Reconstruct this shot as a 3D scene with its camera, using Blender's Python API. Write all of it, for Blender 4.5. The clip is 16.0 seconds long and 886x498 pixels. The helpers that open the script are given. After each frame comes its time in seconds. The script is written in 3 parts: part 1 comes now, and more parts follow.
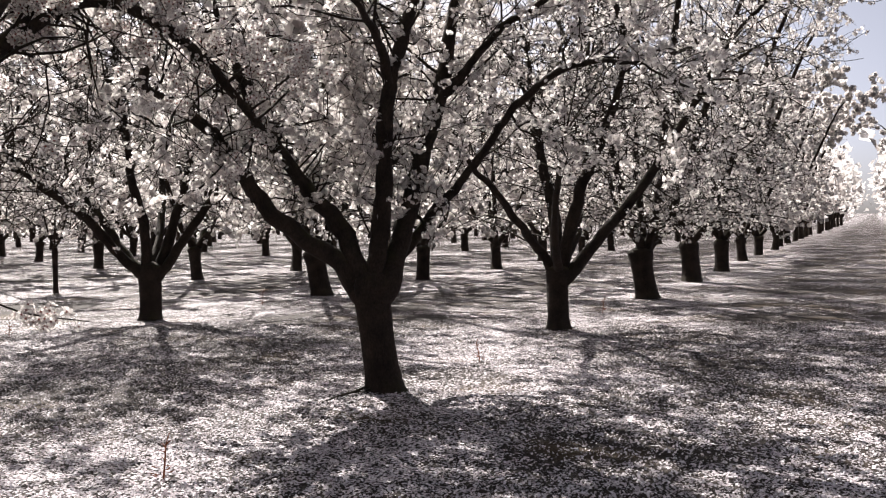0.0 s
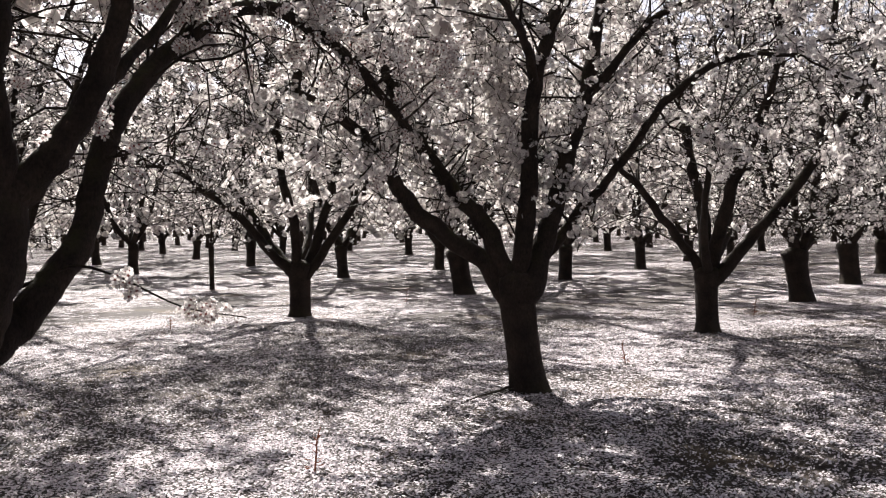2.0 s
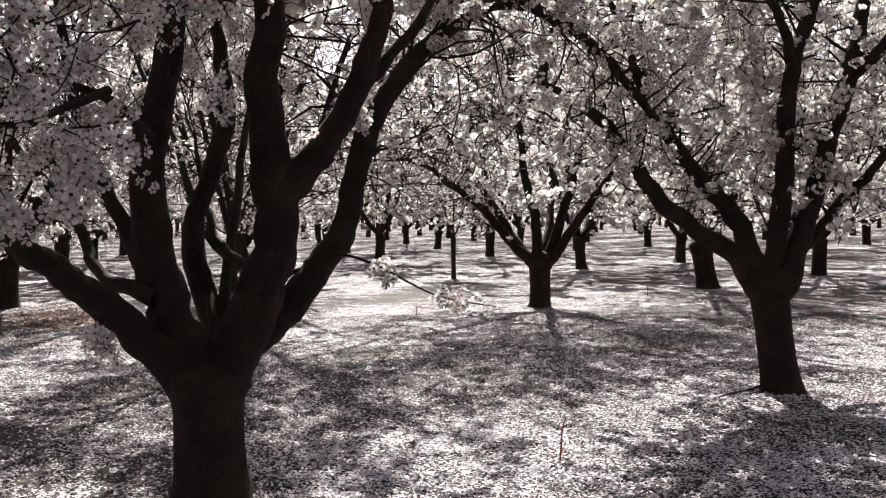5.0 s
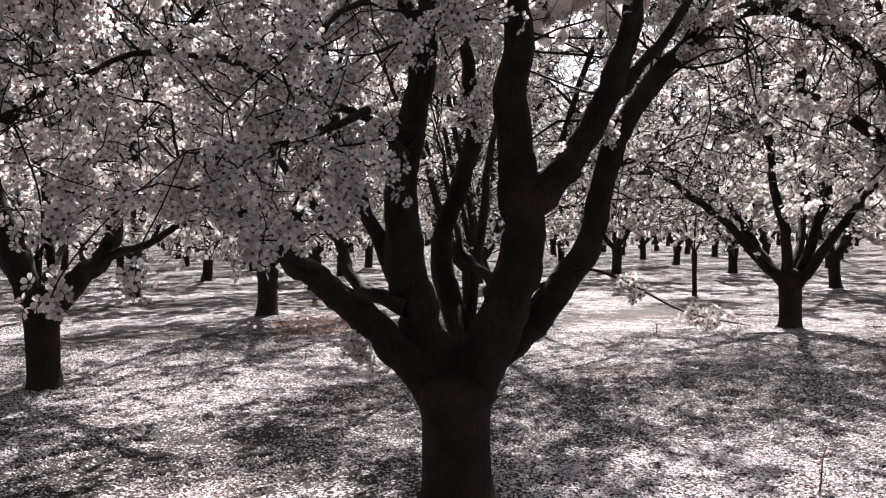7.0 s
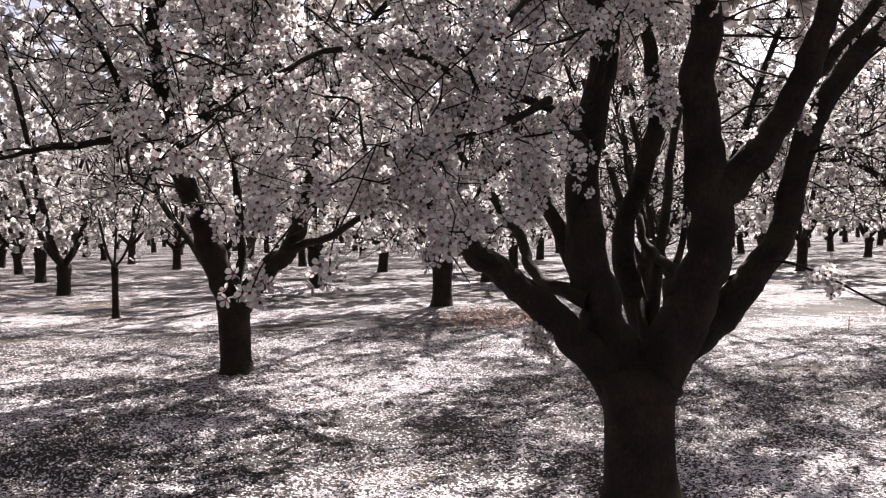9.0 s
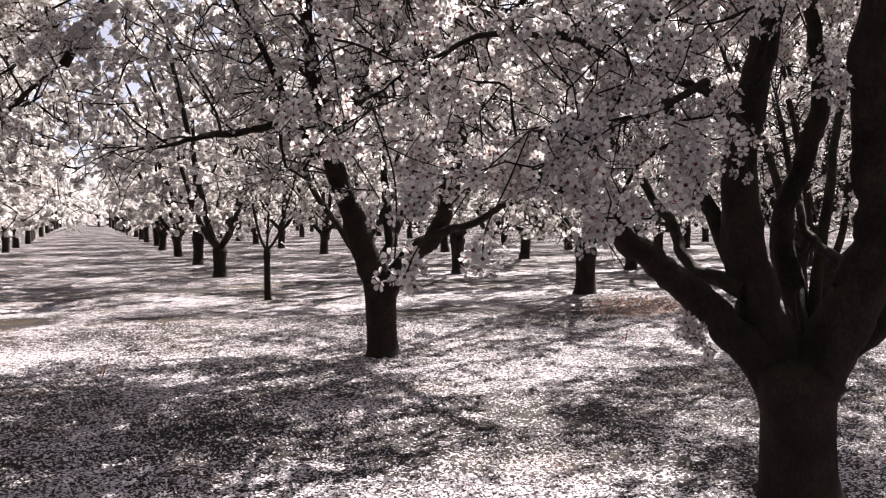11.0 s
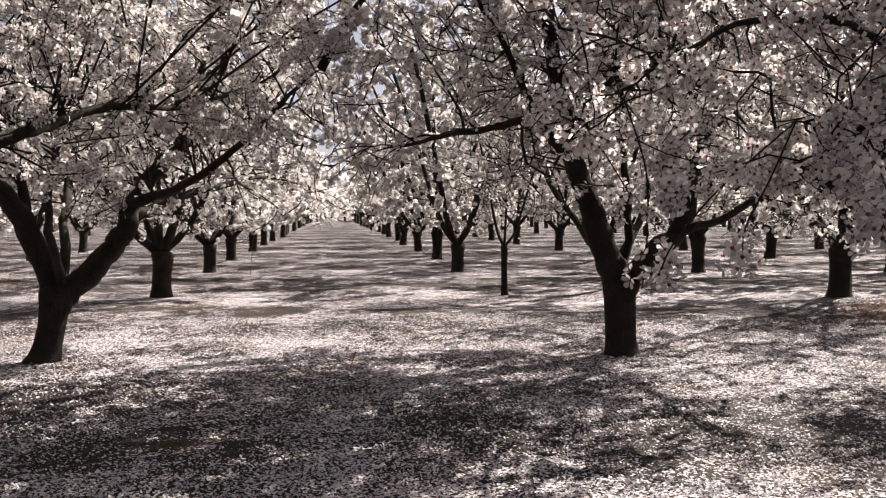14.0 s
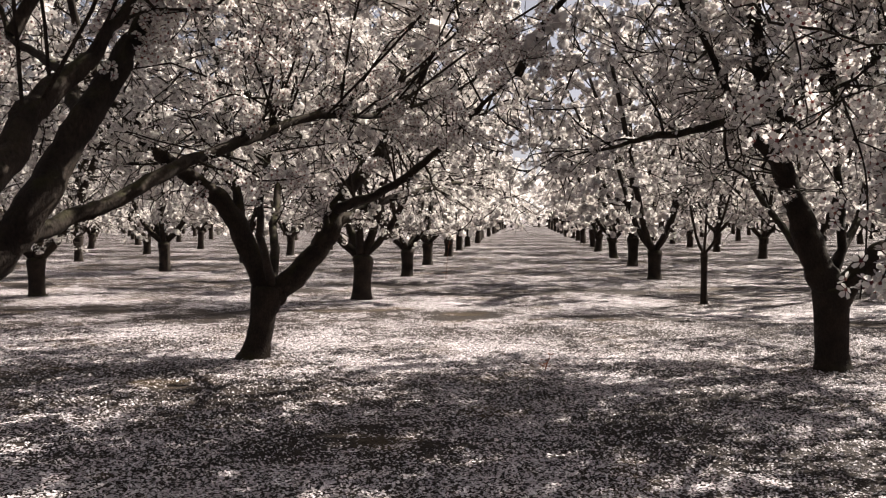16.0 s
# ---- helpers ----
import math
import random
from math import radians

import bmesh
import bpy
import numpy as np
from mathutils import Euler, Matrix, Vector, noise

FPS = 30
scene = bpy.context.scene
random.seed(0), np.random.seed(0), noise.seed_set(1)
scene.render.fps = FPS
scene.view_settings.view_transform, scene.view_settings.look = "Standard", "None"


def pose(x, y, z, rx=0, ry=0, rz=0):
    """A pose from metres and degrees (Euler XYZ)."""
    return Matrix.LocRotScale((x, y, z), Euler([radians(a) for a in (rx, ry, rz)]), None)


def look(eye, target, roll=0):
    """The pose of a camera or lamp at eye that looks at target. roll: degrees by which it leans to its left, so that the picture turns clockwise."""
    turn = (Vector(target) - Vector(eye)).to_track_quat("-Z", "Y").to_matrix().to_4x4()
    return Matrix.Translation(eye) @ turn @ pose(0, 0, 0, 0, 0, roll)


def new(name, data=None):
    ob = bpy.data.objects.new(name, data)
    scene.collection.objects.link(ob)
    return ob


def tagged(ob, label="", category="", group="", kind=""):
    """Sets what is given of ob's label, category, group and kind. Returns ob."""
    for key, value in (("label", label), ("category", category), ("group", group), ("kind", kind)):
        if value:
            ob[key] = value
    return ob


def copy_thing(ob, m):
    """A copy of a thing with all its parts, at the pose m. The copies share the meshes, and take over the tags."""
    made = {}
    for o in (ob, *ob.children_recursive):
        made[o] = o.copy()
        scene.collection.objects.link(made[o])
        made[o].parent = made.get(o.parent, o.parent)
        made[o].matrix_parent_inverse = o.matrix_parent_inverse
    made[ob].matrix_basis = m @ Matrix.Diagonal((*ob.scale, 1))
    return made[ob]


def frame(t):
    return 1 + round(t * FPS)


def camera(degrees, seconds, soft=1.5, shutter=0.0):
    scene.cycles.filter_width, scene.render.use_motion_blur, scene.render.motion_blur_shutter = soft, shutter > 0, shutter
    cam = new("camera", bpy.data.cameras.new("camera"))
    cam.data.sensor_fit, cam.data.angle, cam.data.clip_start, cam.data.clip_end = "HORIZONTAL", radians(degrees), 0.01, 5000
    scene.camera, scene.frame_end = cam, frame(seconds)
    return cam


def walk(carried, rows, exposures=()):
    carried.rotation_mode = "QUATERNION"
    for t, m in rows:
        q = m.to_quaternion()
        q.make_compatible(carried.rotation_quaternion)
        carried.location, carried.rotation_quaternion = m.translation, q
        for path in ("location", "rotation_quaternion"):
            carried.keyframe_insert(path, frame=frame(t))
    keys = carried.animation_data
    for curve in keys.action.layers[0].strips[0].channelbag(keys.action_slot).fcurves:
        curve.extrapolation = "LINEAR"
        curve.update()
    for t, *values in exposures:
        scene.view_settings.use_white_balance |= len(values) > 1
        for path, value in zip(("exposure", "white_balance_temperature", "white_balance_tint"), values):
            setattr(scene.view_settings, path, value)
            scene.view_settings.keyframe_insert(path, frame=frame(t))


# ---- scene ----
cam = camera(49.58, 16.0, soft=1.1)
# seconds, place, yaw, pitch, roll
ROWS = [
    (0.0, 0.000, 0.000, 1.550, 0.00, -1.85, 0.70),
    (0.5, -0.009, -0.001, 1.552, 2.37, -1.82, 0.53),
    (1.0, -0.015, 0.006, 1.550, 4.59, -1.90, 0.67),
    (1.5, -0.027, 0.012, 1.550, 6.97, -2.09, 0.52),
    (2.0, -0.039, 0.019, 1.550, 8.38, -1.78, 0.74),
    (2.5, -0.044, 0.015, 1.549, 10.20, -1.80, 0.63),
    (3.0, -0.058, 0.006, 1.549, 12.75, -1.65, 0.48),
    (3.5, -0.072, -0.007, 1.551, 15.31, -1.78, 0.63),
    (6.0, -0.129, -0.045, 1.556, 29.76, -1.55, 0.61),
    (6.5, -0.152, -0.058, 1.555, 34.25, -1.03, 0.62),
    (7.0, -0.164, -0.049, 1.552, 36.31, -1.12, 0.53),
    (7.5, -0.176, -0.054, 1.552, 38.46, -1.15, 0.47),
    (8.0, -0.204, -0.054, 1.551, 40.82, -1.41, 0.36),
    (8.5, -0.222, -0.059, 1.549, 44.20, -1.61, 0.53),
    (9.0, -0.230, -0.065, 1.550, 46.44, -1.48, 0.81),
    (9.5, -0.241, -0.072, 1.550, 48.95, -1.61, 0.72),
    (10.0, -0.254, -0.077, 1.548, 51.16, -1.92, 0.64),
    (12.5, -0.294, -0.113, 1.546, 61.06, -1.95, 0.34),
    (13.0, -0.303, -0.125, 1.547, 63.53, -1.87, 0.38),
    (13.5, -0.306, -0.126, 1.545, 65.34, -1.96, 0.58),
    (14.0, -0.316, -0.129, 1.543, 68.72, -2.28, 0.34),
    (14.5, -0.333, -0.126, 1.543, 71.78, -2.02, 0.06),
    (15.0, -0.334, -0.128, 1.540, 74.10, -2.03, 0.37),
    (15.5, -0.335, -0.135, 1.538, 77.44, -1.67, 0.41),
    (16.0, -0.341, -0.132, 1.534, 80.26, -1.86, 0.19),
]
walk(cam, [(t, pose(x, y, z, 90 + pitch, roll, yaw)) for t, x, y, z, yaw, pitch, roll in ROWS],
     exposures=[(0.0, 1.6, 6330, 13), (3.5, 1.68, 6270, 13.5), (7.0, 1.52, 6230, 14.5), (10.0, 1.88, 6280, 16.5), (12.5, 1.5, 6420, 15.5), (16.0, 1.42, 6740, 12.5)])

# ---- world, sun, exposure ----
SUN_LEFT, SUN_UP = 25.5, 42.0
sky_world = bpy.data.worlds.new("sky")
scene.world = sky_world
sky_world.use_nodes = True
wn = sky_world.node_tree
sky = wn.nodes.new("ShaderNodeTexSky")
sky.sky_type, sky.sun_disc = "NISHITA", False
sky.air_density, sky.dust_density, sky.ozone_density = 0.3, 2.5, 0.3
sky.sun_elevation, sky.sun_rotation = radians(SUN_UP), radians(-SUN_LEFT)
wn.nodes["Background"].inputs["Strength"].default_value = 0.055
haze = wn.nodes.new("ShaderNodeHueSaturation")  # a pale, hazy sky
haze.inputs["Saturation"].default_value = 0.55
wn.links.new(sky.outputs[0], haze.inputs["Color"])
wn.links.new(haze.outputs[0], wn.nodes["Background"].inputs["Color"])
sun = new("sun", bpy.data.lights.new("sun", "SUN"))
sun.data.energy, sun.data.angle, sun.data.color = 5.0, radians(0.53), (1.0, 0.94, 0.85)
to_sun = Vector((-math.sin(radians(SUN_LEFT)) * math.cos(radians(SUN_UP)), math.cos(radians(SUN_LEFT)) * math.cos(radians(SUN_UP)), math.sin(radians(SUN_UP))))
sun.matrix_world = look(to_sun * 60, (0, 0, 0))


# ---- materials ----
def material(name):
    m = bpy.data.materials.new(name)
    m.use_nodes = True
    nt = m.node_tree
    return m, nt, nt.nodes["Principled BSDF"], nt.nodes["Material Output"]


def node(nt, kind, inputs=None, **attrs):
    n = nt.nodes.new(kind)
    for key, value in attrs.items():
        setattr(n, key, value)
    for key, value in (inputs or {}).items():
        if hasattr(value, "is_linked"):
            nt.links.new(value, n.inputs[key])
        else:
            n.inputs[key].default_value = value
    return n


def ramp(nt, fac, stops):
    n = node(nt, "ShaderNodeValToRGB", {"Fac": fac})
    while len(n.color_ramp.elements) < len(stops):
        n.color_ramp.elements.new(0.5)
    for e, (p, c) in zip(n.color_ramp.elements, stops):
        e.position, e.color = p, (*c, 1)
    return n.outputs["Color"]


def mix(nt, fac, a, b, blend="MIX"):
    n = node(nt, "ShaderNodeMix", data_type="RGBA", blend_type=blend)
    for key, value in ((0, fac), (6, a), (7, b)):
        if hasattr(value, "is_linked"):
            nt.links.new(value, n.inputs[key])
        else:
            n.inputs[key].default_value = value if key == 0 else (*value, 1)
    return n.outputs[2]


def bark_material():
    m, nt, bsdf, out = material("bark")
    co = node(nt, "ShaderNodeTexCoord").outputs["Object"]
    stretched = node(nt, "ShaderNodeMapping", {"Vector": co, "Scale": (1, 1, 0.6)}).outputs[0]
    big = node(nt, "ShaderNodeTexNoise", {"Vector": co, "Scale": 5.0, "Detail": 4.0}).outputs["Fac"]
    fine = node(nt, "ShaderNodeTexNoise", {"Vector": stretched, "Scale": 60.0, "Detail": 6.0, "Roughness": 0.7}).outputs["Fac"]
    plates = node(nt, "ShaderNodeTexVoronoi", {"Vector": stretched, "Scale": 38.0}, feature="DISTANCE_TO_EDGE").outputs["Distance"]
    a = ramp(nt, fine, [(0.3, (0.012, 0.009, 0.007)), (0.7, (0.040, 0.030, 0.024))])
    b = ramp(nt, big, [(0.35, (0.55, 0.5, 0.5)), (0.7, (1.15, 1.1, 1.0))])
    # a thin olive film of moss on the upper sides
    up = node(nt, "ShaderNodeSeparateXYZ", {0: node(nt, "ShaderNodeNewGeometry").outputs["Normal"]}).outputs["Z"]
    lie = node(nt, "ShaderNodeMapRange", {"Value": up, 1: 0.05, 2: 0.7, 3: 0.0, 4: 1.0}, interpolation_type="SMOOTHSTEP").outputs[0]
    film_n = node(nt, "ShaderNodeTexNoise", {"Vector": co, "Scale": 7.0, "Detail": 5.0, "Roughness": 0.65}).outputs["Fac"]
    patch = node(nt, "ShaderNodeMapRange", {"Value": film_n, 1: 0.45, 2: 0.62, 3: 0.0, 4: 0.75}).outputs[0]
    moss = node(nt, "ShaderNodeMath", {0: lie, 1: patch}, operation="MULTIPLY").outputs[0]
    nt.links.new(mix(nt, moss, mix(nt, 1.0, a, b, "MULTIPLY"), (0.032, 0.031, 0.011)), bsdf.inputs["Base Color"])
    bsdf.inputs["Roughness"].default_value = 0.9
    bsdf.inputs["Specular IOR Level"].default_value = 0.2
    h = node(nt, "ShaderNodeMath", {0: plates, 1: fine}, operation="ADD").outputs[0]
    bump = node(nt, "ShaderNodeBump", {"Height": h, "Strength": 0.5, "Distance": 0.012})
    nt.links.new(bump.outputs[0], bsdf.inputs["Normal"])
    return m


def petal_material(name, low, high, through_light):
    m, nt, bsdf, out = material(name)
    rnd = node(nt, "ShaderNodeNewGeometry").outputs["Random Per Island"]
    col = ramp(nt, rnd, [(0.0, low), (1.0, high)])
    nt.nodes.remove(bsdf)
    dif = node(nt, "ShaderNodeBsdfDiffuse", {"Color": col})
    tra = node(nt, "ShaderNodeBsdfTranslucent", {"Color": col})
    mx = node(nt, "ShaderNodeMixShader", {0: through_light, 1: dif.outputs[0], 2: tra.outputs[0]})
    nt.links.new(mx.outputs[0], out.inputs[0])
    return m


def ground_material():
    m, nt, bsdf, out = material("petal_strewn_soil")
    co = node(nt, "ShaderNodeTexCoord").outputs["Object"]
    flat = node(nt, "ShaderNodeMapping", {"Vector": co, "Scale": (1, 1, 0)}).outputs[0]
    wob = node(nt, "ShaderNodeTexNoise", {"Vector": flat, "Scale": 22.0, "Detail": 3.0}).outputs["Color"]
    warped = node(nt, "ShaderNodeVectorMath", {0: flat, 1: node(nt, "ShaderNodeVectorMath", {0: wob, 1: (0.045, 0.045, 0)}, operation="MULTIPLY").outputs[0]}, operation="ADD").outputs[0]
    cover = node(nt, "ShaderNodeTexNoise", {"Vector": flat, "Scale": 0.6, "Detail": 7.0, "Roughness": 0.68}).outputs["Fac"]
    soil_n = node(nt, "ShaderNodeTexNoise", {"Vector": flat, "Scale": 45.0, "Detail": 6.0, "Roughness": 0.7}).outputs["Fac"]
    tan_n = node(nt, "ShaderNodeTexNoise", {"Vector": flat, "Scale": 0.9, "Detail": 3.0}).outputs["Fac"]
    soil = ramp(nt, soil_n, [(0.3, (0.007, 0.005, 0.004)), (0.7, (0.036, 0.024, 0.018))])
    dry = ramp(nt, soil_n, [(0.3, (0.022, 0.014, 0.007)), (0.7, (0.11, 0.073, 0.035))])
    tan_mask = ramp(nt, tan_n, [(0.56, (0, 0, 0)), (0.68, (0.7, 0.7, 0.7))])
    base = mix(nt, node(nt, "ShaderNodeSeparateColor", {0: tan_mask}).outputs[0], soil, dry)
    # wheels have worn the lanes between the rows: fewer petals there
    across = node(nt, "ShaderNodeVectorMath", {0: flat, 1: (0.912, -0.41, 0)}, operation="DOT_PRODUCT").outputs["Value"]
    wander = node(nt, "ShaderNodeMath", {0: tan_n, 1: 1.6, 2: across}, operation="MULTIPLY_ADD").outputs[0]
    fold = node(nt, "ShaderNodeMath", {0: node(nt, "ShaderNodeMath", {0: wander, 1: -0.2}, operation="ADD").outputs[0], 1: 3.31}, operation="PINGPONG").outputs[0]
    worn = node(nt, "ShaderNodeMapRange", {"Value": fold, 1: 1.1, 2: 2.2, 3: 0.2, 4: 0.0}, interpolation_type="SMOOTHSTEP").outputs[0]
    drift_n = node(nt, "ShaderNodeTexNoise", {"Vector": flat, "Scale": 3.2, "Detail": 7.0, "Roughness": 0.78}).outputs["Fac"]
    drift = node(nt, "ShaderNodeMapRange", {"Value": drift_n, 1: 0.38, 2: 0.6, 3: 0.38, 4: 1.4}).outputs[0]
    heights = []
    for size, turn in ((54.0, 0.0), (34.0, 0.7)):
        v = node(nt, "ShaderNodeMapping", {"Vector": warped, "Rotation": (0, 0, turn)}).outputs[0]
        cell = node(nt, "ShaderNodeTexVoronoi", {"Vector": v, "Scale": size}, voronoi_dimensions="2D")
        rnd = node(nt, "ShaderNodeSeparateColor", {0: cell.outputs["Color"]})
        lim = node(nt, "ShaderNodeMapRange", {"Value": cover, 1: 0.43, 2: 0.58, 3: 0.15, 4: 0.58}).outputs[0]
        lim = node(nt, "ShaderNodeMath", {0: lim, 1: drift}, operation="MULTIPLY").outputs[0]
        lim = node(nt, "ShaderNodeMath", {0: lim, 1: worn}, operation="SUBTRACT").outputs[0]
        there = node(nt, "ShaderNodeMath", {0: rnd.outputs[0], 1: lim}, operation="LESS_THAN").outputs[0]
        near = node(nt, "ShaderNodeMapRange", {"Value": cell.outputs["Distance"], 1: 0.40, 2: 0.48, 3: 1.0, 4: 0.0}).outputs[0]
        mask = node(nt, "ShaderNodeMath", {0: there, 1: near}, operation="MULTIPLY").outputs[0]
        tint = ramp(nt, rnd.outputs[1], [(0.0, (0.50, 0.43, 0.45)), (0.6, (0.75, 0.70, 0.73)), (1.0, (0.87, 0.84, 0.87))])
        base = mix(nt, mask, base, tint)
        heights.append(node(nt, "ShaderNodeMath", {0: mask, 1: rnd.outputs[2]}, operation="MULTIPLY").outputs[0])
    nt.links.new(base, bsdf.inputs["Base Color"])
    bsdf.inputs["Roughness"].default_value = 0.85
    bsdf.inputs["Specular IOR Level"].default_value = 0.25
    h = node(nt, "ShaderNodeMath", {0: heights[0], 1: heights[1]}, operation="ADD").outputs[0]
    h = node(nt, "ShaderNodeMath", {0: h, 1: soil_n}, operation="ADD").outputs[0]
    clods = node(nt, "ShaderNodeTexNoise", {"Vector": flat, "Scale": 7.0, "Detail": 3.0, "Roughness": 0.6}).outputs["Fac"]
    h = node(nt, "ShaderNodeMath", {0: clods, 1: 2.5, 2: h}, operation="MULTIPLY_ADD").outputs[0]
    bump = node(nt, "ShaderNodeBump", {"Height": h, "Strength": 0.9, "Distance": 0.02})
    nt.links.new(bump.outputs[0], bsdf.inputs["Normal"])
    return m


BARK = bark_material()
PETAL = petal_material("petal", (0.37, 0.335, 0.325), (0.9, 0.87, 0.84), 0.55)
HEART = petal_material("blossom_heart", (0.10, 0.03, 0.035), (0.26, 0.1, 0.085), 0.4)
FALLEN = petal_material("fallen_petal", (0.50, 0.45, 0.47), (0.85, 0.82, 0.85), 0.2)
GROUND = ground_material()
WEED = petal_material("dry_stalk", (0.16, 0.05, 0.035), (0.26, 0.11, 0.06), 0.1)


# ---- mesh helpers ----
def mesh_from(name, verts, faces, mats, mat_index=None, smooth=False):
    """A mesh from an array of points and an array of faces with equally many corners."""
    me = bpy.data.meshes.new(name)
    n, k = faces.shape
    me.vertices.add(len(verts))
    me.vertices.foreach_set("co", np.asarray(verts, np.float32).ravel())
    me.loops.add(n * k)
    me.loops.foreach_set("vertex_index", np.asarray(faces, np.int32).ravel())
    me.polygons.add(n)
    me.polygons.foreach_set("loop_start", np.arange(0, n * k, k, dtype=np.int32))
    for m in mats:
        me.materials.append(m)
    if mat_index is not None:
        me.polygons.foreach_set("material_index", np.asarray(mat_index, np.int32))
    me.polygons.foreach_set("use_smooth", np.full(n, smooth))
    me.update(calc_edges=True)
    return me


def part(name, me, parent, label="", kind=""):
    ob = new(name, me)
    ob.parent = parent
    return tagged(ob, label, "", "", kind)


def smooth_path(points, steps):
    """A Catmull-Rom curve through the points."""
    p = np.asarray(points, float)
    if len(p) == 2:
        return p[0] + (p[1] - p[0]) * np.linspace(0, 1, steps + 1)[:, None]
    q = np.vstack([2 * p[0] - p[1], p, 2 * p[-1] - p[-2]])
    out = []
    for i in range(1, len(q) - 2):
        t = np.linspace(0, 1, steps, endpoint=False)[:, None]
        a, b, c, d = q[i - 1], q[i], q[i + 1], q[i + 2]
        out.append(0.5 * (2 * b + (c - a) * t + (2 * a - 5 * b + 4 * c - d) * t ** 2 + (3 * b - a - 3 * c + d) * t ** 3))
    return np.vstack(out + [p[-1:]])


def tube(path, radii, sides, rough=0.0, rng=None):
    """Points and quads of a tapered, slightly lumpy tube along a path."""
    n = len(path)
    tang = np.gradient(path, axis=0)
    tang /= np.linalg.norm(tang, axis=1)[:, None] + 1e-9
    up = np.array([0.31, 0.87, 0.38])
    side = np.cross(tang, up)
    side /= np.linalg.norm(side, axis=1)[:, None] + 1e-9
    other = np.cross(tang, side)
    ang = np.linspace(0, 2 * math.pi, sides, endpoint=False)
    r = np.repeat(np.asarray(radii)[:, None], sides, 1)
    if rough:
        lumps = rng.normal(0, rough, (n, sides))
        for k in range(3):
            lumps = (lumps + np.roll(lumps, 1, 0)) * 0.66
        lumps = (lumps + np.roll(lumps, 1, 1)) * 0.75
        r = r * (1 + lumps)
    v = path[:, None] + r[..., None] * (np.cos(ang)[None, :, None] * side[:, None] + np.sin(ang)[None, :, None] * other[:, None])
    i, j = np.meshgrid(np.arange(n - 1), np.arange(sides), indexing="ij")
    k = (j + 1) % sides
    f = np.stack([i * sides + j, i * sides + k, (i + 1) * sides + k, (i + 1) * sides + j], -1).reshape(-1, 4)
    return v.reshape(-1, 3), f


def joined(tubes):
    verts, faces, base = [], [], 0
    for v, f in tubes:
        verts.append(v)
        faces.append(f + base)
        base += len(v)
    return np.vstack(verts), np.vstack(faces)


def unit(v):
    return v / (np.linalg.norm(v, axis=-1, keepdims=True) + 1e-9)


# ---- blossoms: five petals round a heart ----
def flower_shape(detail):
    """Points, faces and material slots of one blossom, one unit across."""
    pts, faces, slots = [], [], []
    if detail == 0:
        for i in range(5):
            a = i * 2 * math.pi / 5
            for r, da, z in ((0.06, 0, 0.0), (0.35, -0.52, 0.11), (0.51, -0.25, 0.18), (0.51, 0.25, 0.18), (0.35, 0.52, 0.11)):
                pts.append((r * math.cos(a + da), r * math.sin(a + da), z))
            b = i * 5
            faces += [(b, b + 1, b + 2), (b, b + 2, b + 3), (b, b + 3, b + 4)]
            slots += [0, 0, 0]
        for r, z in ((0.155, 0.07), (0.11, -0.04)):  # dark heart, and the cup behind it
            b = len(pts)
            for i in range(4):
                a = (i + 0.5) * 2 * math.pi / 4
                pts.append((r * math.cos(a), r * math.sin(a), z))
            faces += [(b, b + 1, b + 2), (b, b + 2, b + 3)]
            slots += [1, 1]
    elif detail == 1:
        pts.append((0, 0, 0))
        for i in range(5):
            a = i * 2 * math.pi / 5
            pts += [(0.5 * math.cos(a - 0.5), 0.5 * math.sin(a - 0.5), 0.14), (0.5 * math.cos(a + 0.5), 0.5 * math.sin(a + 0.5), 0.14)]
            faces.append((0, 1 + 2 * i, 2 + 2 * i))
            slots.append(0)
    else:
        pts += [(-0.5, -0.1, 0.1), (0.1, -0.5, 0), (0.5, 0.12, 0.12), (-0.08, 0.5, 0)]
        faces += [(0, 1, 3), (1, 2, 3)]
        slots += [0, 0]
    return np.array(pts), np.array(faces), np.array(slots)


def blossoms(name, places, facing, sizes, detail, rng):
    pts, faces, slots = flower_shape(detail)
    n, k = len(places), len(pts)
    z = unit(facing)
    x = unit(np.cross(z, rng.normal(size=(n, 3))))
    y = np.cross(z, x)
    v = places[:, None] + sizes[:, None, None] * (pts[None, :, :1] * x[:, None] + pts[None, :, 1:2] * y[:, None] + pts[None, :, 2:] * z[:, None])
    f = (faces[None] + (np.arange(n) * k)[:, None, None]).reshape(-1, 3)
    return mesh_from(name, v.reshape(-1, 3), f, [PETAL, HEART] if detail == 0 else [PETAL], np.tile(slots, n))


# ---- almond trees ----
LODS = {  # trunk sides, branches on a limb, twigs on a branch, blossoms on a metre, blossom size, blossom detail, twig sides, twig steps, crown sprays
    0: (22, 9, 6, 50, 0.054, 0, 4, 4, 120),
    1: (16, 12, 8, 46, 0.045, 1, 3, 3, 160),
    2: (10, 9, 8, 20, 0.053, 2, 3, 1, 140),
    3: (7, 6, 4, 30, 0.125, 2, 3, 1, 66),
}


